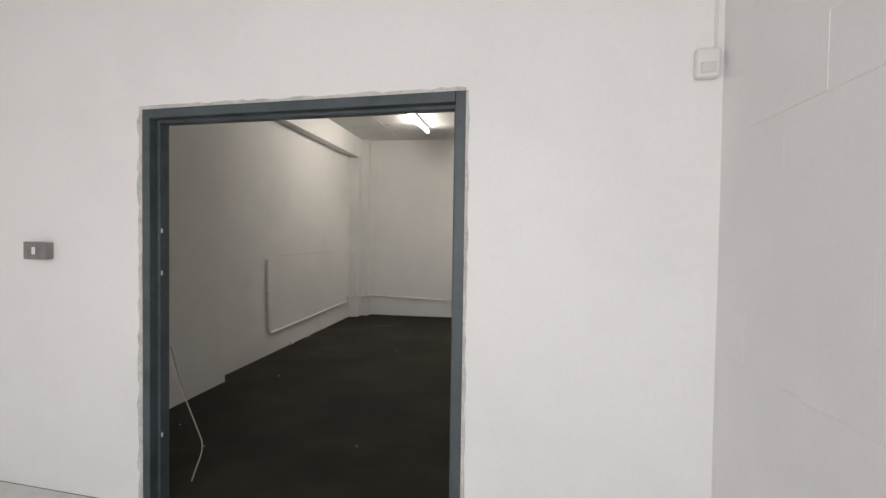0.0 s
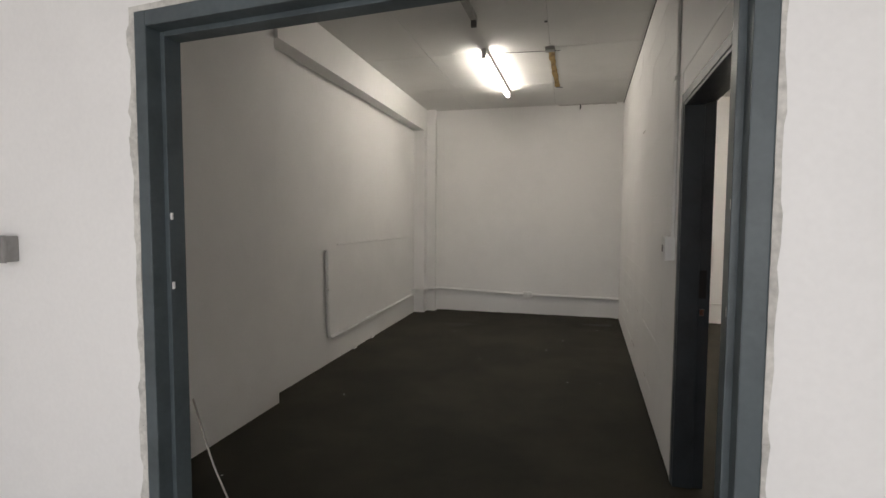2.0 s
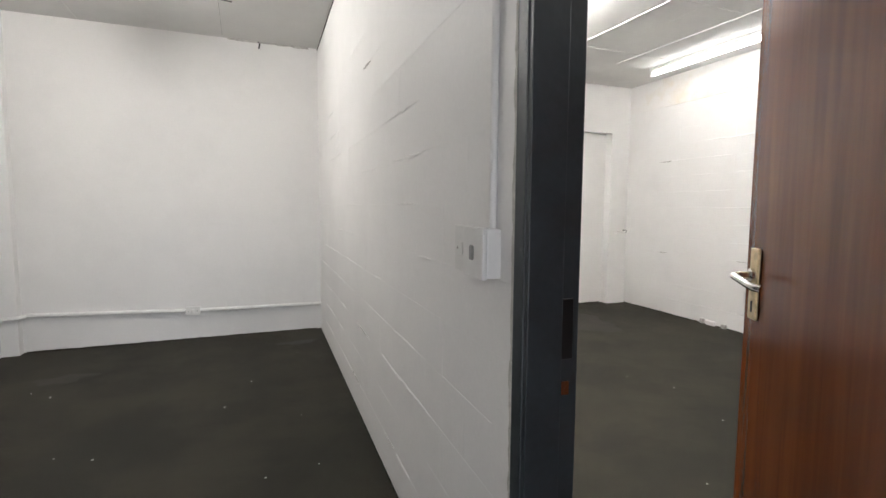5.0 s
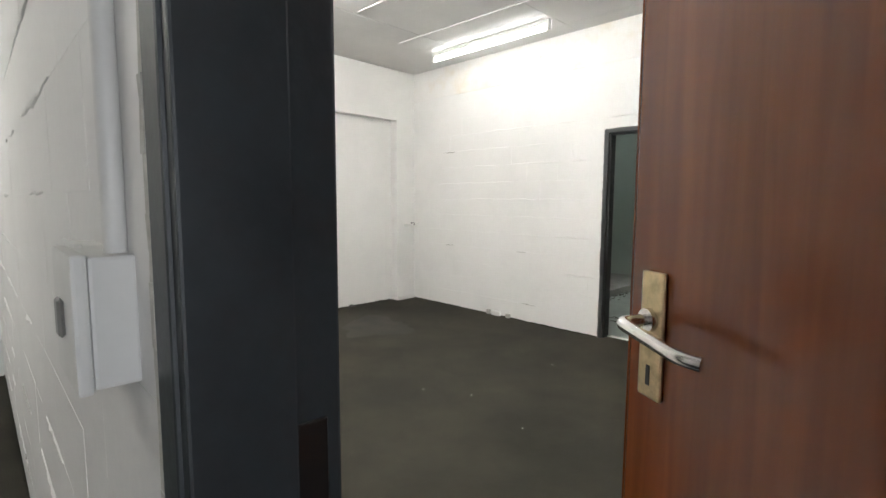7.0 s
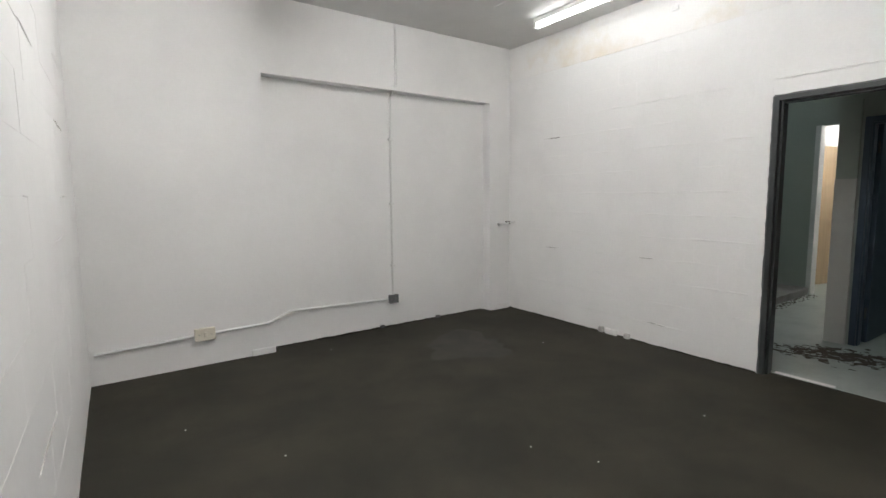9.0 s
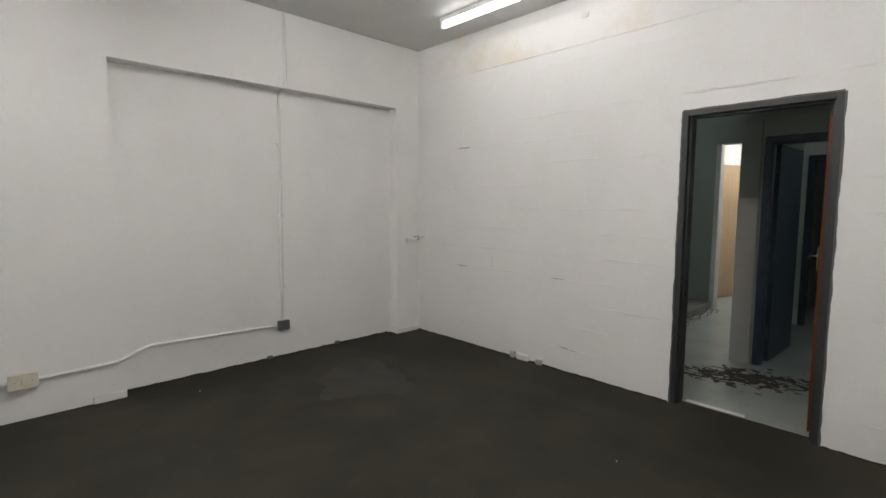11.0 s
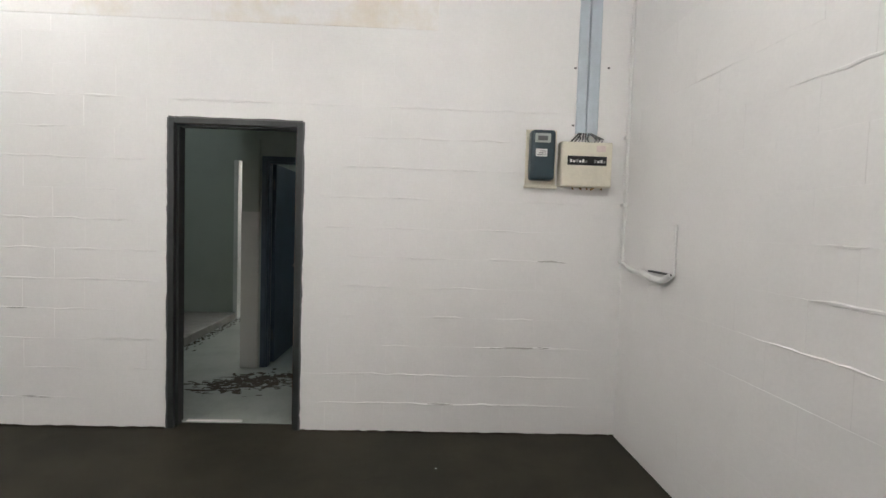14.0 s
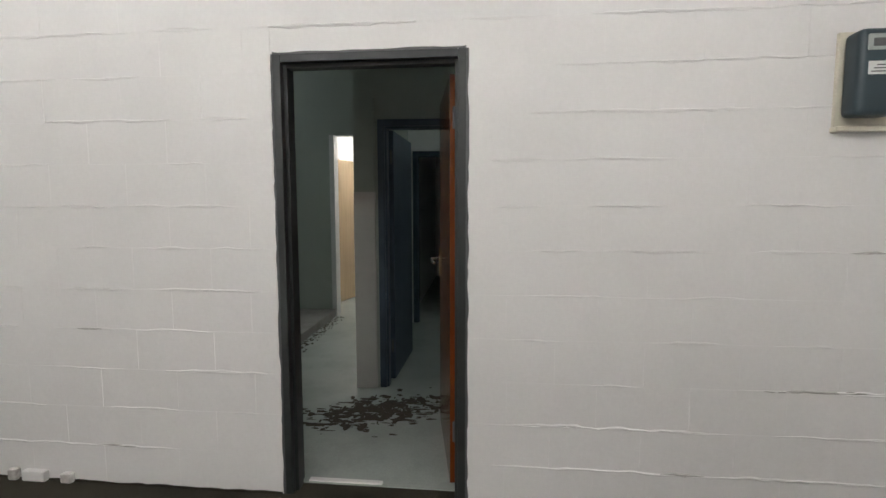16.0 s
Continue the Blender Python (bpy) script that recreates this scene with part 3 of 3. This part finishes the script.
def askew(ob):
    ob.matrix_basis = PARTITION @ ob.matrix_basis


# long room
conduit("wall_conduit", [(LEFT_IN + 0.019, 5.73, 1.12), (LEFT_IN + 0.019, 5.76, 0.25), (LEFT_IN + 0.019, 8.50, 0.285)], 0.018,
        "white painted conduit running down and along the wall", [(LEFT_IN + 0.019, 5.745, 0.74)], bend=0.09)
socket("wall_socket", (LEFT_IN, 8.52, 0.33), "+x", 0.10, 0.08, 0.04, "white wall socket at the end of the conduit")
conduit("skirting_conduit", [(LEFT_IN + 0.012, 8.55, 0.35), (LEFT_IN + 0.012, 8.60, 0.35), (LEFT + 0.012, 8.64, 0.345), (LEFT + 0.012, BACK2 - 0.12, 0.345), (LEFT + 0.14, BACK2 - 0.112, 0.35),
                             (LEFT + 0.16, BACK2 - 0.014, 0.35), (-0.11, BACK2 - 0.024, 0.305)], 0.021, "white painted conduit along the back wall", bend=0.015)
conduit("skirting_conduit", [(0.02, BACK2 - 0.024, 0.30), (1.25, BACK2 - 0.024, 0.288)], 0.021, "white painted conduit along the back wall")
socket("wall_socket", (-0.045, BACK2, 0.30), "-y", 0.13, 0.085, 0.05, "white double wall socket on the back wall")
# raised paint lines left on the walls
structure(solid("wall_ledge", one_box((LEFT_IN, 5.99, 1.155), (LEFT_IN + 0.009, 8.54, 1.175), 0.003), PLASTER), "thin raised ledge on the plaster")
structure(solid("wall_ledge", one_box((0.0, BACK2 - 0.004, 1.19), (1.1, BACK2, 1.2), 0.0015), PLASTER), "thin raised ledge on the plaster")
structure(solid("wall_ledge", one_box((0.35, BACK2 - 0.003, 2.5), (1.22, BACK2, 2.508), 0.001), PLASTER), "thin raised ledge on the plaster")
for y in (6.35, 6.85):
    structure(solid("plaster_stub", one_box((LEFT_IN, y, 0.0), (LEFT_IN + 0.03, y + 0.06, 0.035), 0.008, 2), PLASTER), "small plaster lump at the wall's foot")
# switch pair beside the second doorway, and its conduit
askew(socket("light_switch", (P2, 4.535, 1.27), "-x", 0.11, 0.13, 0.035, "white light switch beside the door frame"))
askew(socket("light_switch", (P2, 4.412, 1.27), "-x", 0.125, 0.13, 0.055, "white plastic switch box beside the door frame", rocker=GREYMETAL, holes=False))
askew(conduit("switch_conduit", [(P2 - 0.012, 4.38, 1.33), (P2 - 0.012, 4.38, TOP)], 0.011, "white painted conduit above the switch", [(P2 - 0.012, 4.38, 2.2)]))
askew(socket("light_switch", (P3, 4.59, 1.215), "+x", 0.14, 0.165, 0.082, "white plastic switch box inside the square room", holes=False))
# loose cable by the wide doorway
laid(ENTRANCE, conduit("loose_cable", [(D1[0] + 0.02, FRONT2 + 0.05, 0.80), (D1[0] + 0.05, FRONT2 + 0.10, 0.55), (D1[0] + 0.11, FRONT2 + 0.2, 0.2), (D1[0] + 0.06, FRONT2 + 0.16, 0.008)],
        0.0035, "thin grey cable hanging to the floor", mat=CABLE, bend=0.06))

# entrance
laid(ENTRANCE, socket("light_switch", (-1.445, FRONT0, 1.315), "-y", 0.145, 0.09, 0.05, "grey metal light switch on the white wall", GREYMETAL, PLASTIC))
sensor = thing("alarm_sensor", "small white alarm sensor high in the corner", "sensor", at=(ROOM1_R - 0.05, FRONT0, 2.085))
laid(ENTRANCE, sensor)
part("housing", one_box((-0.045, -0.045, -0.055), (0.04, 0, 0.055), 0.014, 3), PLASTIC, sensor, "", True)
part("lens", one_box((-0.028, -0.05, -0.04), (0.022, -0.043, 0.0), 0.004, 2), CEILING, sensor)
part("wire", tube(bmesh.new(), [(0.03, -0.006, 0.05), (0.034, -0.006, TOP - 2.11)], 0.005), PLASTIC, sensor)
structure(solid("baseboard", one_box((ROOM1_L, ROOM1_B, 0), (ROOM1_L + 0.015, FRONT0 + 0.03, 0.09), 0.006, 2), PLASTIC), "white baseboard of the entrance")

# square room, back wall
conduit("wall_conduit", [(4.08, BACK3 - 0.012, TOP), (4.08, BACK3 - 0.012, 2.49), (4.07, BACK3_IN - 0.014, 2.40), (4.06, BACK3_IN - 0.014, 0.33)], 0.013,
        "white painted conduit down the back wall", [(4.065, BACK3_IN - 0.014, z) for z in (1.97, 1.31, 0.66)], bend=0.03)
socket("wall_socket", (4.06, BACK3_IN, 0.30), "-y", 0.10, 0.085, 0.045, "dark grey wall socket at the conduit's foot", DARKGREY, DARKGREY)
conduit("skirting_conduit", [(1.44, BACK3 - 0.012, 0.235), (2.11, BACK3 - 0.012, 0.262)], 0.012, "white painted conduit along the back wall")
conduit("skirting_conduit", [(2.27, BACK3 - 0.012, 0.265), (2.72, BACK3 - 0.012, 0.275), (2.95, BACK3_IN - 0.012, 0.325), (3.99, BACK3_IN - 0.012, 0.30)], 0.012,
        "white painted conduit along the back wall", bend=0.05)
socket("wall_socket", (2.19, BACK3, 0.272), "-y", 0.15, 0.095, 0.05, "cream double wall socket on the back wall", CREAM, CREAM)
for x0, x1 in ((2.56, 2.766), (5.33, 5.645)):
    structure(solid("baseboard", one_box((x0, BACK3 - 0.022, 0), (x1, BACK3, 0.055), 0.006, 2), PLASTER), "short white plaster plinth at a pier")
for x in (3.9, 4.62):
    structure(solid("plaster_stub", one_box((x, BACK3_IN - 0.03, 0.0), (x + 0.05, BACK3_IN, 0.03), 0.006, 2), DARKGREY), "small dark stub at the wall's foot")
# pipe stubs in the far corner
stub = thing("pipe_stub", "short painted pipe stub in the corner", "pipe", at=(5.50, BACK3, 1.035))
part("pipe", tube(bmesh.new(), rounded([(-0.03, -0.03, 0.0), (0.05, -0.03, 0.0), (0.10, -0.06, 0.02), (0.15, -0.11, 0.035)], 0.02), 0.013), PLASTIC, stub, "", True)
part("cap", tube(bmesh.new(), [(-0.045, -0.03, 0), (0.0, -0.03, 0)], 0.021, 12), PLASTIC, stub)
part("bracket", one_box((0.09, -0.075, 0.0), (0.105, 0, 0.04), 0.003), GREYMETAL, stub)
# lumps at the foot of the block wall
for y, w, hgt, mt in ((7.5, 0.05, 0.06, CRACK), (7.38, 0.13, 0.055, PLASTER), (7.2, 0.06, 0.05, CRACK)):
    laid(EAST_SIDE, structure(solid("plaster_stub", one_box((EAST - 0.035, y - w / 2, 0), (EAST, y + w / 2, hgt), 0.01, 2), mt), "rough lump at the foot of the wall"))

# strip and clips under the ceiling of the block wall
laid(EAST_SIDE, structure(solid("trim", one_box((EAST - 0.03, FRONT3 + 0.02, 2.965), (EAST, 5.7, 3.0), 0.004), PLASTER), "white painted strip under the ceiling"))
for y in (6.84, 4.83):
    laid(EAST_SIDE, structure(solid("trim_clip", one_box((EAST - 0.02, y - 0.03, 2.91), (EAST, y + 0.03, 2.95), 0.004), PLASTER), "small white clip on the wall"))

# meter, distribution box and trunking
board = thing("electricity_meter", "dark blue-green electricity meter on a cream board", "meter", at=EAST_SIDE @ pose(EAST, 3.60, 1.90, 0, 0, 90))
part("back_board", one_box((-0.115, 0, -0.19), (0.09, 0.018, 0.185), 0.003), CREAM, board, "cream mounting board")
part("ledge", one_box((-0.12, 0, -0.205), (0.095, 0.045, -0.185), 0.003), CREAM, board)
m = one_box((-0.085, 0.018, -0.155), (0.075, 0.12, 0.17), 0.028, 4)
body = part("housing", m, METERBLUE, board, "", True)
part("display", one_box((-0.05, 0.118, 0.085), (0.052, 0.1235, 0.145), 0.004), LCD, body, "pale grey display surround")
part("screen", one_box((-0.03, 0.1225, 0.098), (0.034, 0.1255, 0.128), 0.001), DARKGREY, body, "dark display")
part("label_plate", one_box((-0.03, 0.118, -0.005), (0.045, 0.1225, 0.045), 0.002), PLASTIC, body, "white printed label")
for k in range(3):
    part("print_line", one_box((-0.022, 0.122, 0.004 + k * 0.012), (0.036 - 0.01 * k, 0.1232, 0.008 + k * 0.012)), DARKGREY, body)
part("knob", tube(bmesh.new(), [(-0.088, 0.06, -0.07), (-0.075, 0.06, -0.07)], 0.016, 12), METERBLUE, body)

db = thing("distribution_box", "cream metal distribution box with a black breaker window", "fuse box", at=EAST_SIDE @ pose(EAST, 3.30, 1.855, 0, 0, 90))
part("cabinet", one_box((-0.17, 0, -0.145), (0.17, 0.085, 0.15), 0.006, 2), CREAM, db)
cover = part("cover", one_box((-0.165, 0.085, -0.14), (0.165, 0.1, 0.145), 0.004, 2), CREAM, db)
win = part("window", one_box((-0.13, 0.099, -0.005), (0.13, 0.1025, 0.055), 0.002), BLACK, cover, "black breaker window")
for k in range(12):
    if k in (4, 5):
        continue
    part("breaker", one_box((-0.12 + k * 0.02, 0.102, 0.012), (-0.106 + k * 0.02, 0.108, 0.026 + 0.006 * (k % 2)), 0.001), PLASTIC if k % 3 else GREYMETAL, cover)
part("warning_label", one_box((-0.12, 0.0995, 0.085), (-0.06, 0.1008, 0.125)), material("faded_label", (0.72, 0.60, 0.56), 0.6, bump=0), cover, "faded pink label")
m = bmesh.new()
rng = random.Random(8)
for k in range(9):
    x = -0.11 + 0.026 * k
    tube(m, [(x, 0.03, 0.148), (x + rng.uniform(-0.02, 0.02), 0.045, 0.175), (x * 0.5 + rng.uniform(-0.02, 0.02), 0.03, 0.215)], 0.006, 6)
part("wiring", m, DARKGREY, db, "dark loose wires")
for k in range(5):
    x = -0.13 + 0.05 * k
    part("gland", tube(bmesh.new(), [(x, 0.02, -0.143), (x + rng.uniform(-0.02, 0.03), 0.02, -0.158)], 0.006, 6), RUST, db)

tr = thing("cable_trunking", "pale grey-blue vertical cable trunking above the fuse box", "trunking", at=EAST_SIDE @ pose(EAST, 3.29, 2.06))
part("channel", one_box((-0.03, -0.075, 0), (0, 0.0, TOP - 2.06), 0.004), TRUNK, tr)
part("channel", one_box((-0.024, 0.006, 0.01), (0, 0.07, TOP - 2.06), 0.004), TRUNK, tr)
part("lid", one_box((-0.034, -0.07, 0.03), (-0.0305, -0.04, TOP - 2.06), 0.001), TRUNK, tr)
for y, z in ((0.085, 0.44), (-0.14, 0.45), (0.085, 0.06)):
    part("anchor", one_box((-0.006, y - 0.008, z), (0, y + 0.008, z + 0.012), 0.002), DARKGREY, tr)

# corner conduit on the front wall, with its dangling loop and hatch
conduit("wall_conduit", [(5.44, FRONT3 + 0.013, TOP), (5.44, FRONT3 + 0.013, 1.21), (5.32, FRONT3 + 0.013, 1.175), (5.14, FRONT3 + 0.013, 1.165)], 0.013,
        "white painted conduit in the corner", [(5.44, FRONT3 + 0.013, z) for z in (2.05, 1.6, 1.22)], bend=0.03)
hatch = thing("wall_patch", "flush white cover plate with an open lower edge", "cover plate", at=(4.96, FRONT3, 1.2))
part("plate", one_box((-0.17, 0, 0.0), (0.18, 0.012, 0.26), 0.002), PAINT, hatch)
part("gutter", tube(bmesh.new(), rounded([(0.2, 0.015, -0.02), (0.05, 0.03, -0.045), (-0.1, 0.03, -0.05), (-0.16, 0.02, -0.01)], 0.05), 0.018, 10), PLASTIC, hatch, "sagging white pipe", True)
part("gap", one_box((-0.165, 0.0, -0.012), (0.1, 0.02, -0.002), 0.001), DARKGREY, hatch, "dark open edge")
part("side_pipe", tube(bmesh.new(), [(-0.175, 0.012, -0.01), (-0.175, 0.012, 0.27)], 0.009), PLASTIC, hatch)

# floor patches
for k, (x, y, sx, sy) in enumerate(((4.25, 8.0, 0.42, 0.36), (0.95, 8.35, 0.16, 0.08), (-0.9, 7.9, 0.2, 0.1))):
    tagged(solid("floor_patch", blob(bmesh.new(), (x, y, 0.0005), (sx, sy), k, 0.0008, 40), DUST if k in (0, 2) else DAMP), "dusty worn patch on the dark floor", "floor patch", kind="structure")
m = bmesh.new()
rng = random.Random(21)
for k in range(34):
    x, y = (rng.uniform(-1.4, 1.1), rng.uniform(3.2, 8.6)) if k % 2 else (rng.uniform(1.6, 5.5), rng.uniform(3.4, 8.7))
    blob(m, (x, y, 0.0), (rng.uniform(0.003, 0.008), rng.uniform(0.002, 0.006)), k, 0.003, 7)
tagged(solid("crumbs", m, PLASTIC), "pale plaster crumbs on the floor", "crumbs", kind="stuff")
m = bmesh.new()
for k in range(420):
    a, r = rng.gauss(0, 0.30), rng.gauss(0, 0.12)
    blob(m, (6.55 + r - 0.25 * a, 5.80 + a * 0.8, 0.004), (abs(rng.gauss(0, 0.016)) + 0.004, abs(rng.gauss(0, 0.026)) + 0.005), k + 300, 0.002, 10)
tagged(solid("dirt", m, DIRT), "dark dirt and peeling patches on the pale floor", "dirt", kind="stuff")


# ---- pieces: entrance tiles ----
def cached_box(cache, name, size, mat, bevel):
    key = tuple(round(v, 3) for v in size)
    if key not in cache:
        cache[key] = mesh_of(name, one_box([-v / 2 for v in key], [v / 2 for v in key], bevel), mat)
    return cache[key]


tiles = {}
T = 0.33
for i in range(-6, 7):
    for j in range(0, 9):
        x0, x1 = max(ROOM1_L, i * T), min(ROOM1_R, (i + 1) * T)
        y1, y0 = FRONT0 - j * T, FRONT0 - (j + 1) * T
        if x1 - x0 < 0.03:
            continue
        t = new("tile", cached_box(tiles, "tile", (x1 - x0 - 0.006, T - 0.006, 0.01), TILE, 0.0015))
        t.location = ((x0 + x1) / 2, (y0 + y1) / 2, -0.006)
        t.parent = floor1

# ---- pieces: painted concrete blocks ----
blocks = {}
BL, BH = 0.40, 0.2


def lay_blocks(parent, axis, a0, a1, plane, out, holes, seed, top=TOP):
    """Courses of blocks on a wall's face: along axis from a0 to a1, standing out of the plane by a hair; holes are (from, to, height)."""
    r = random.Random(seed)
    z, row = 0.0, 0
    while z < top - 0.03:
        h = min(BH, top - z)
        s = a0 - (BL / 2 if row % 2 else 0) - r.uniform(0, 0.02)
        while s < a1 - 0.02:
            lo, hi = max(s, a0), min(s + BL, a1)
            spans = [(lo, hi)]
            for h0, h1, ht in holes:
                if z < ht - 0.02:
                    spans = [q for p0, p1 in spans for q in ((p0, min(p1, h0)), (max(p0, h1), p1)) if q[1] - q[0] > 0.02]
            zz = z
            for h0, h1, ht in holes:
                if z < ht - 0.02 < z + h - 0.02 and lo < h1 and hi > h0:
                    zz = z
            for p0, p1 in spans:
                w = round((p1 - p0 - 0.002) / 0.02) * 0.02
                if w < 0.03:
                    continue
                w = p1 - p0 - 0.0004 if w < 0.38 else 0.3996
                d = min(0.0045, max(0.001, 0.0022 + r.gauss(0, 0.00045)))
                size = (w, 0.006, h - 0.0004) if axis == "x" else (0.006, w, h - 0.0004)
                ob = new("block", cached_box(blocks, "block", size, PAINT, 0.0005))
                mid = (p0 + p1) / 2
                off = plane + out * (d - 0.003)
                ob.location = (mid, off, zz + h / 2) if axis == "x" else (off, mid, zz + h / 2)
                tilt = r.gauss(0, 0.0012)
                ob.rotation_euler = (tilt, 0, r.gauss(0, 0.0008)) if axis == "x" else (0, tilt, r.gauss(0, 0.0008))
                ob.parent = parent
            s += BL
        z += h
        row += 1


lay_blocks(wall_east, "y", FRONT3, BACK3, EAST, -1, [(D3[0] - 0.012, D3[1] + 0.012, D3[2] + 0.12)], 1, 2.7)
lay_blocks(wall_partition, "y", FRONT2, BACK2, P2, -1, [(D2[0], D2[1], D2[2] + 0.12)], 2)
lay_blocks(wall_partition, "y", FRONT3, BACK3, P3, 1, [(D2[0], D2[1], D2[2] + 0.12)], 3)
lay_blocks(wall_front, "x", 1.3, 5.5, FRONT3, 1, [], 5)
lay_blocks(wall_right1, "y", ROOM1_B, FRONT0, ROOM1_R, -1, [], 6)

# open joints where the paint has cracked or bridged badly
rng = random.Random(33)


def crack(parent, axis, a, z, length, plane, out, mat, w=0.004):
    """A wavy ridge or gap along a joint, of uneven height and depth."""
    m = bmesh.new()
    n = max(4, int(length / 0.035))
    rows = []
    zz = z
    for k in range(n + 1):
        s = a + length * k / n
        zz = z + 0.7 * (zz - z) + rng.gauss(0, 0.002)
        fade = min(1, 3 * k / n, 3 * (n - k) / n) + 0.02
        hw, d = w * rng.uniform(0.5, 1.2) * fade, (0.0045 + rng.uniform(0, 0.005) * fade)
        prof = ((zz + hw, 0.0), (zz + hw * 0.3, d), (zz - hw * 0.6, d * 0.8), (zz - hw, 0.0))
        rows.append([m.verts.new((plane + out * q, s, p) if axis == "y" else (s, plane + out * q, p)) for p, q in prof])
    for A, B in zip(rows, rows[1:]):
        for c in range(3):
            m.faces.new((A[c], B[c], B[c + 1], A[c + 1]))
    bmesh.ops.recalc_face_normals(m, faces=m.faces)
    part("joint", m, mat, parent)


def joints(parent, axis, a0, a1, plane, out, n, zmax, holes=(), share=0.4):
    for _ in range(n):
        z = BH * rng.randint(1, int(zmax / BH))
        a, length = rng.uniform(a0, a1 - 0.5), rng.uniform(0.12, 0.55)
        if any(h0 - 0.03 < a + length and a < h1 + 0.03 and z < ht + 0.05 for h0, h1, ht in holes):
            continue
        crack(parent, axis, a, z, length, plane, out, CRACK if rng.random() < share else PAINT, rng.uniform(0.005, 0.011))


joints(wall_east, "y", FRONT3 + 0.1, BACK3 - 0.2, EAST, -1, 210, 2.2, [D3], 0.04)
joints(wall_partition, "y", 4.9, BACK2 - 0.1, P2, -1, 44, 2.4, [D2], 0.06)
joints(wall_partition, "y", 4.75, BACK3 - 0.1, P3, 1, 16, 2.6, [D2], 0.2)
joints(wall_front, "x", 1.6, 5.25, FRONT3, 1, 12, 2.2, [], 0.0)
joints(wall_right1, "y", 0.9, FRONT0 - 0.05, ROOM1_R, -1, 9, 2.4, [], 0.0)
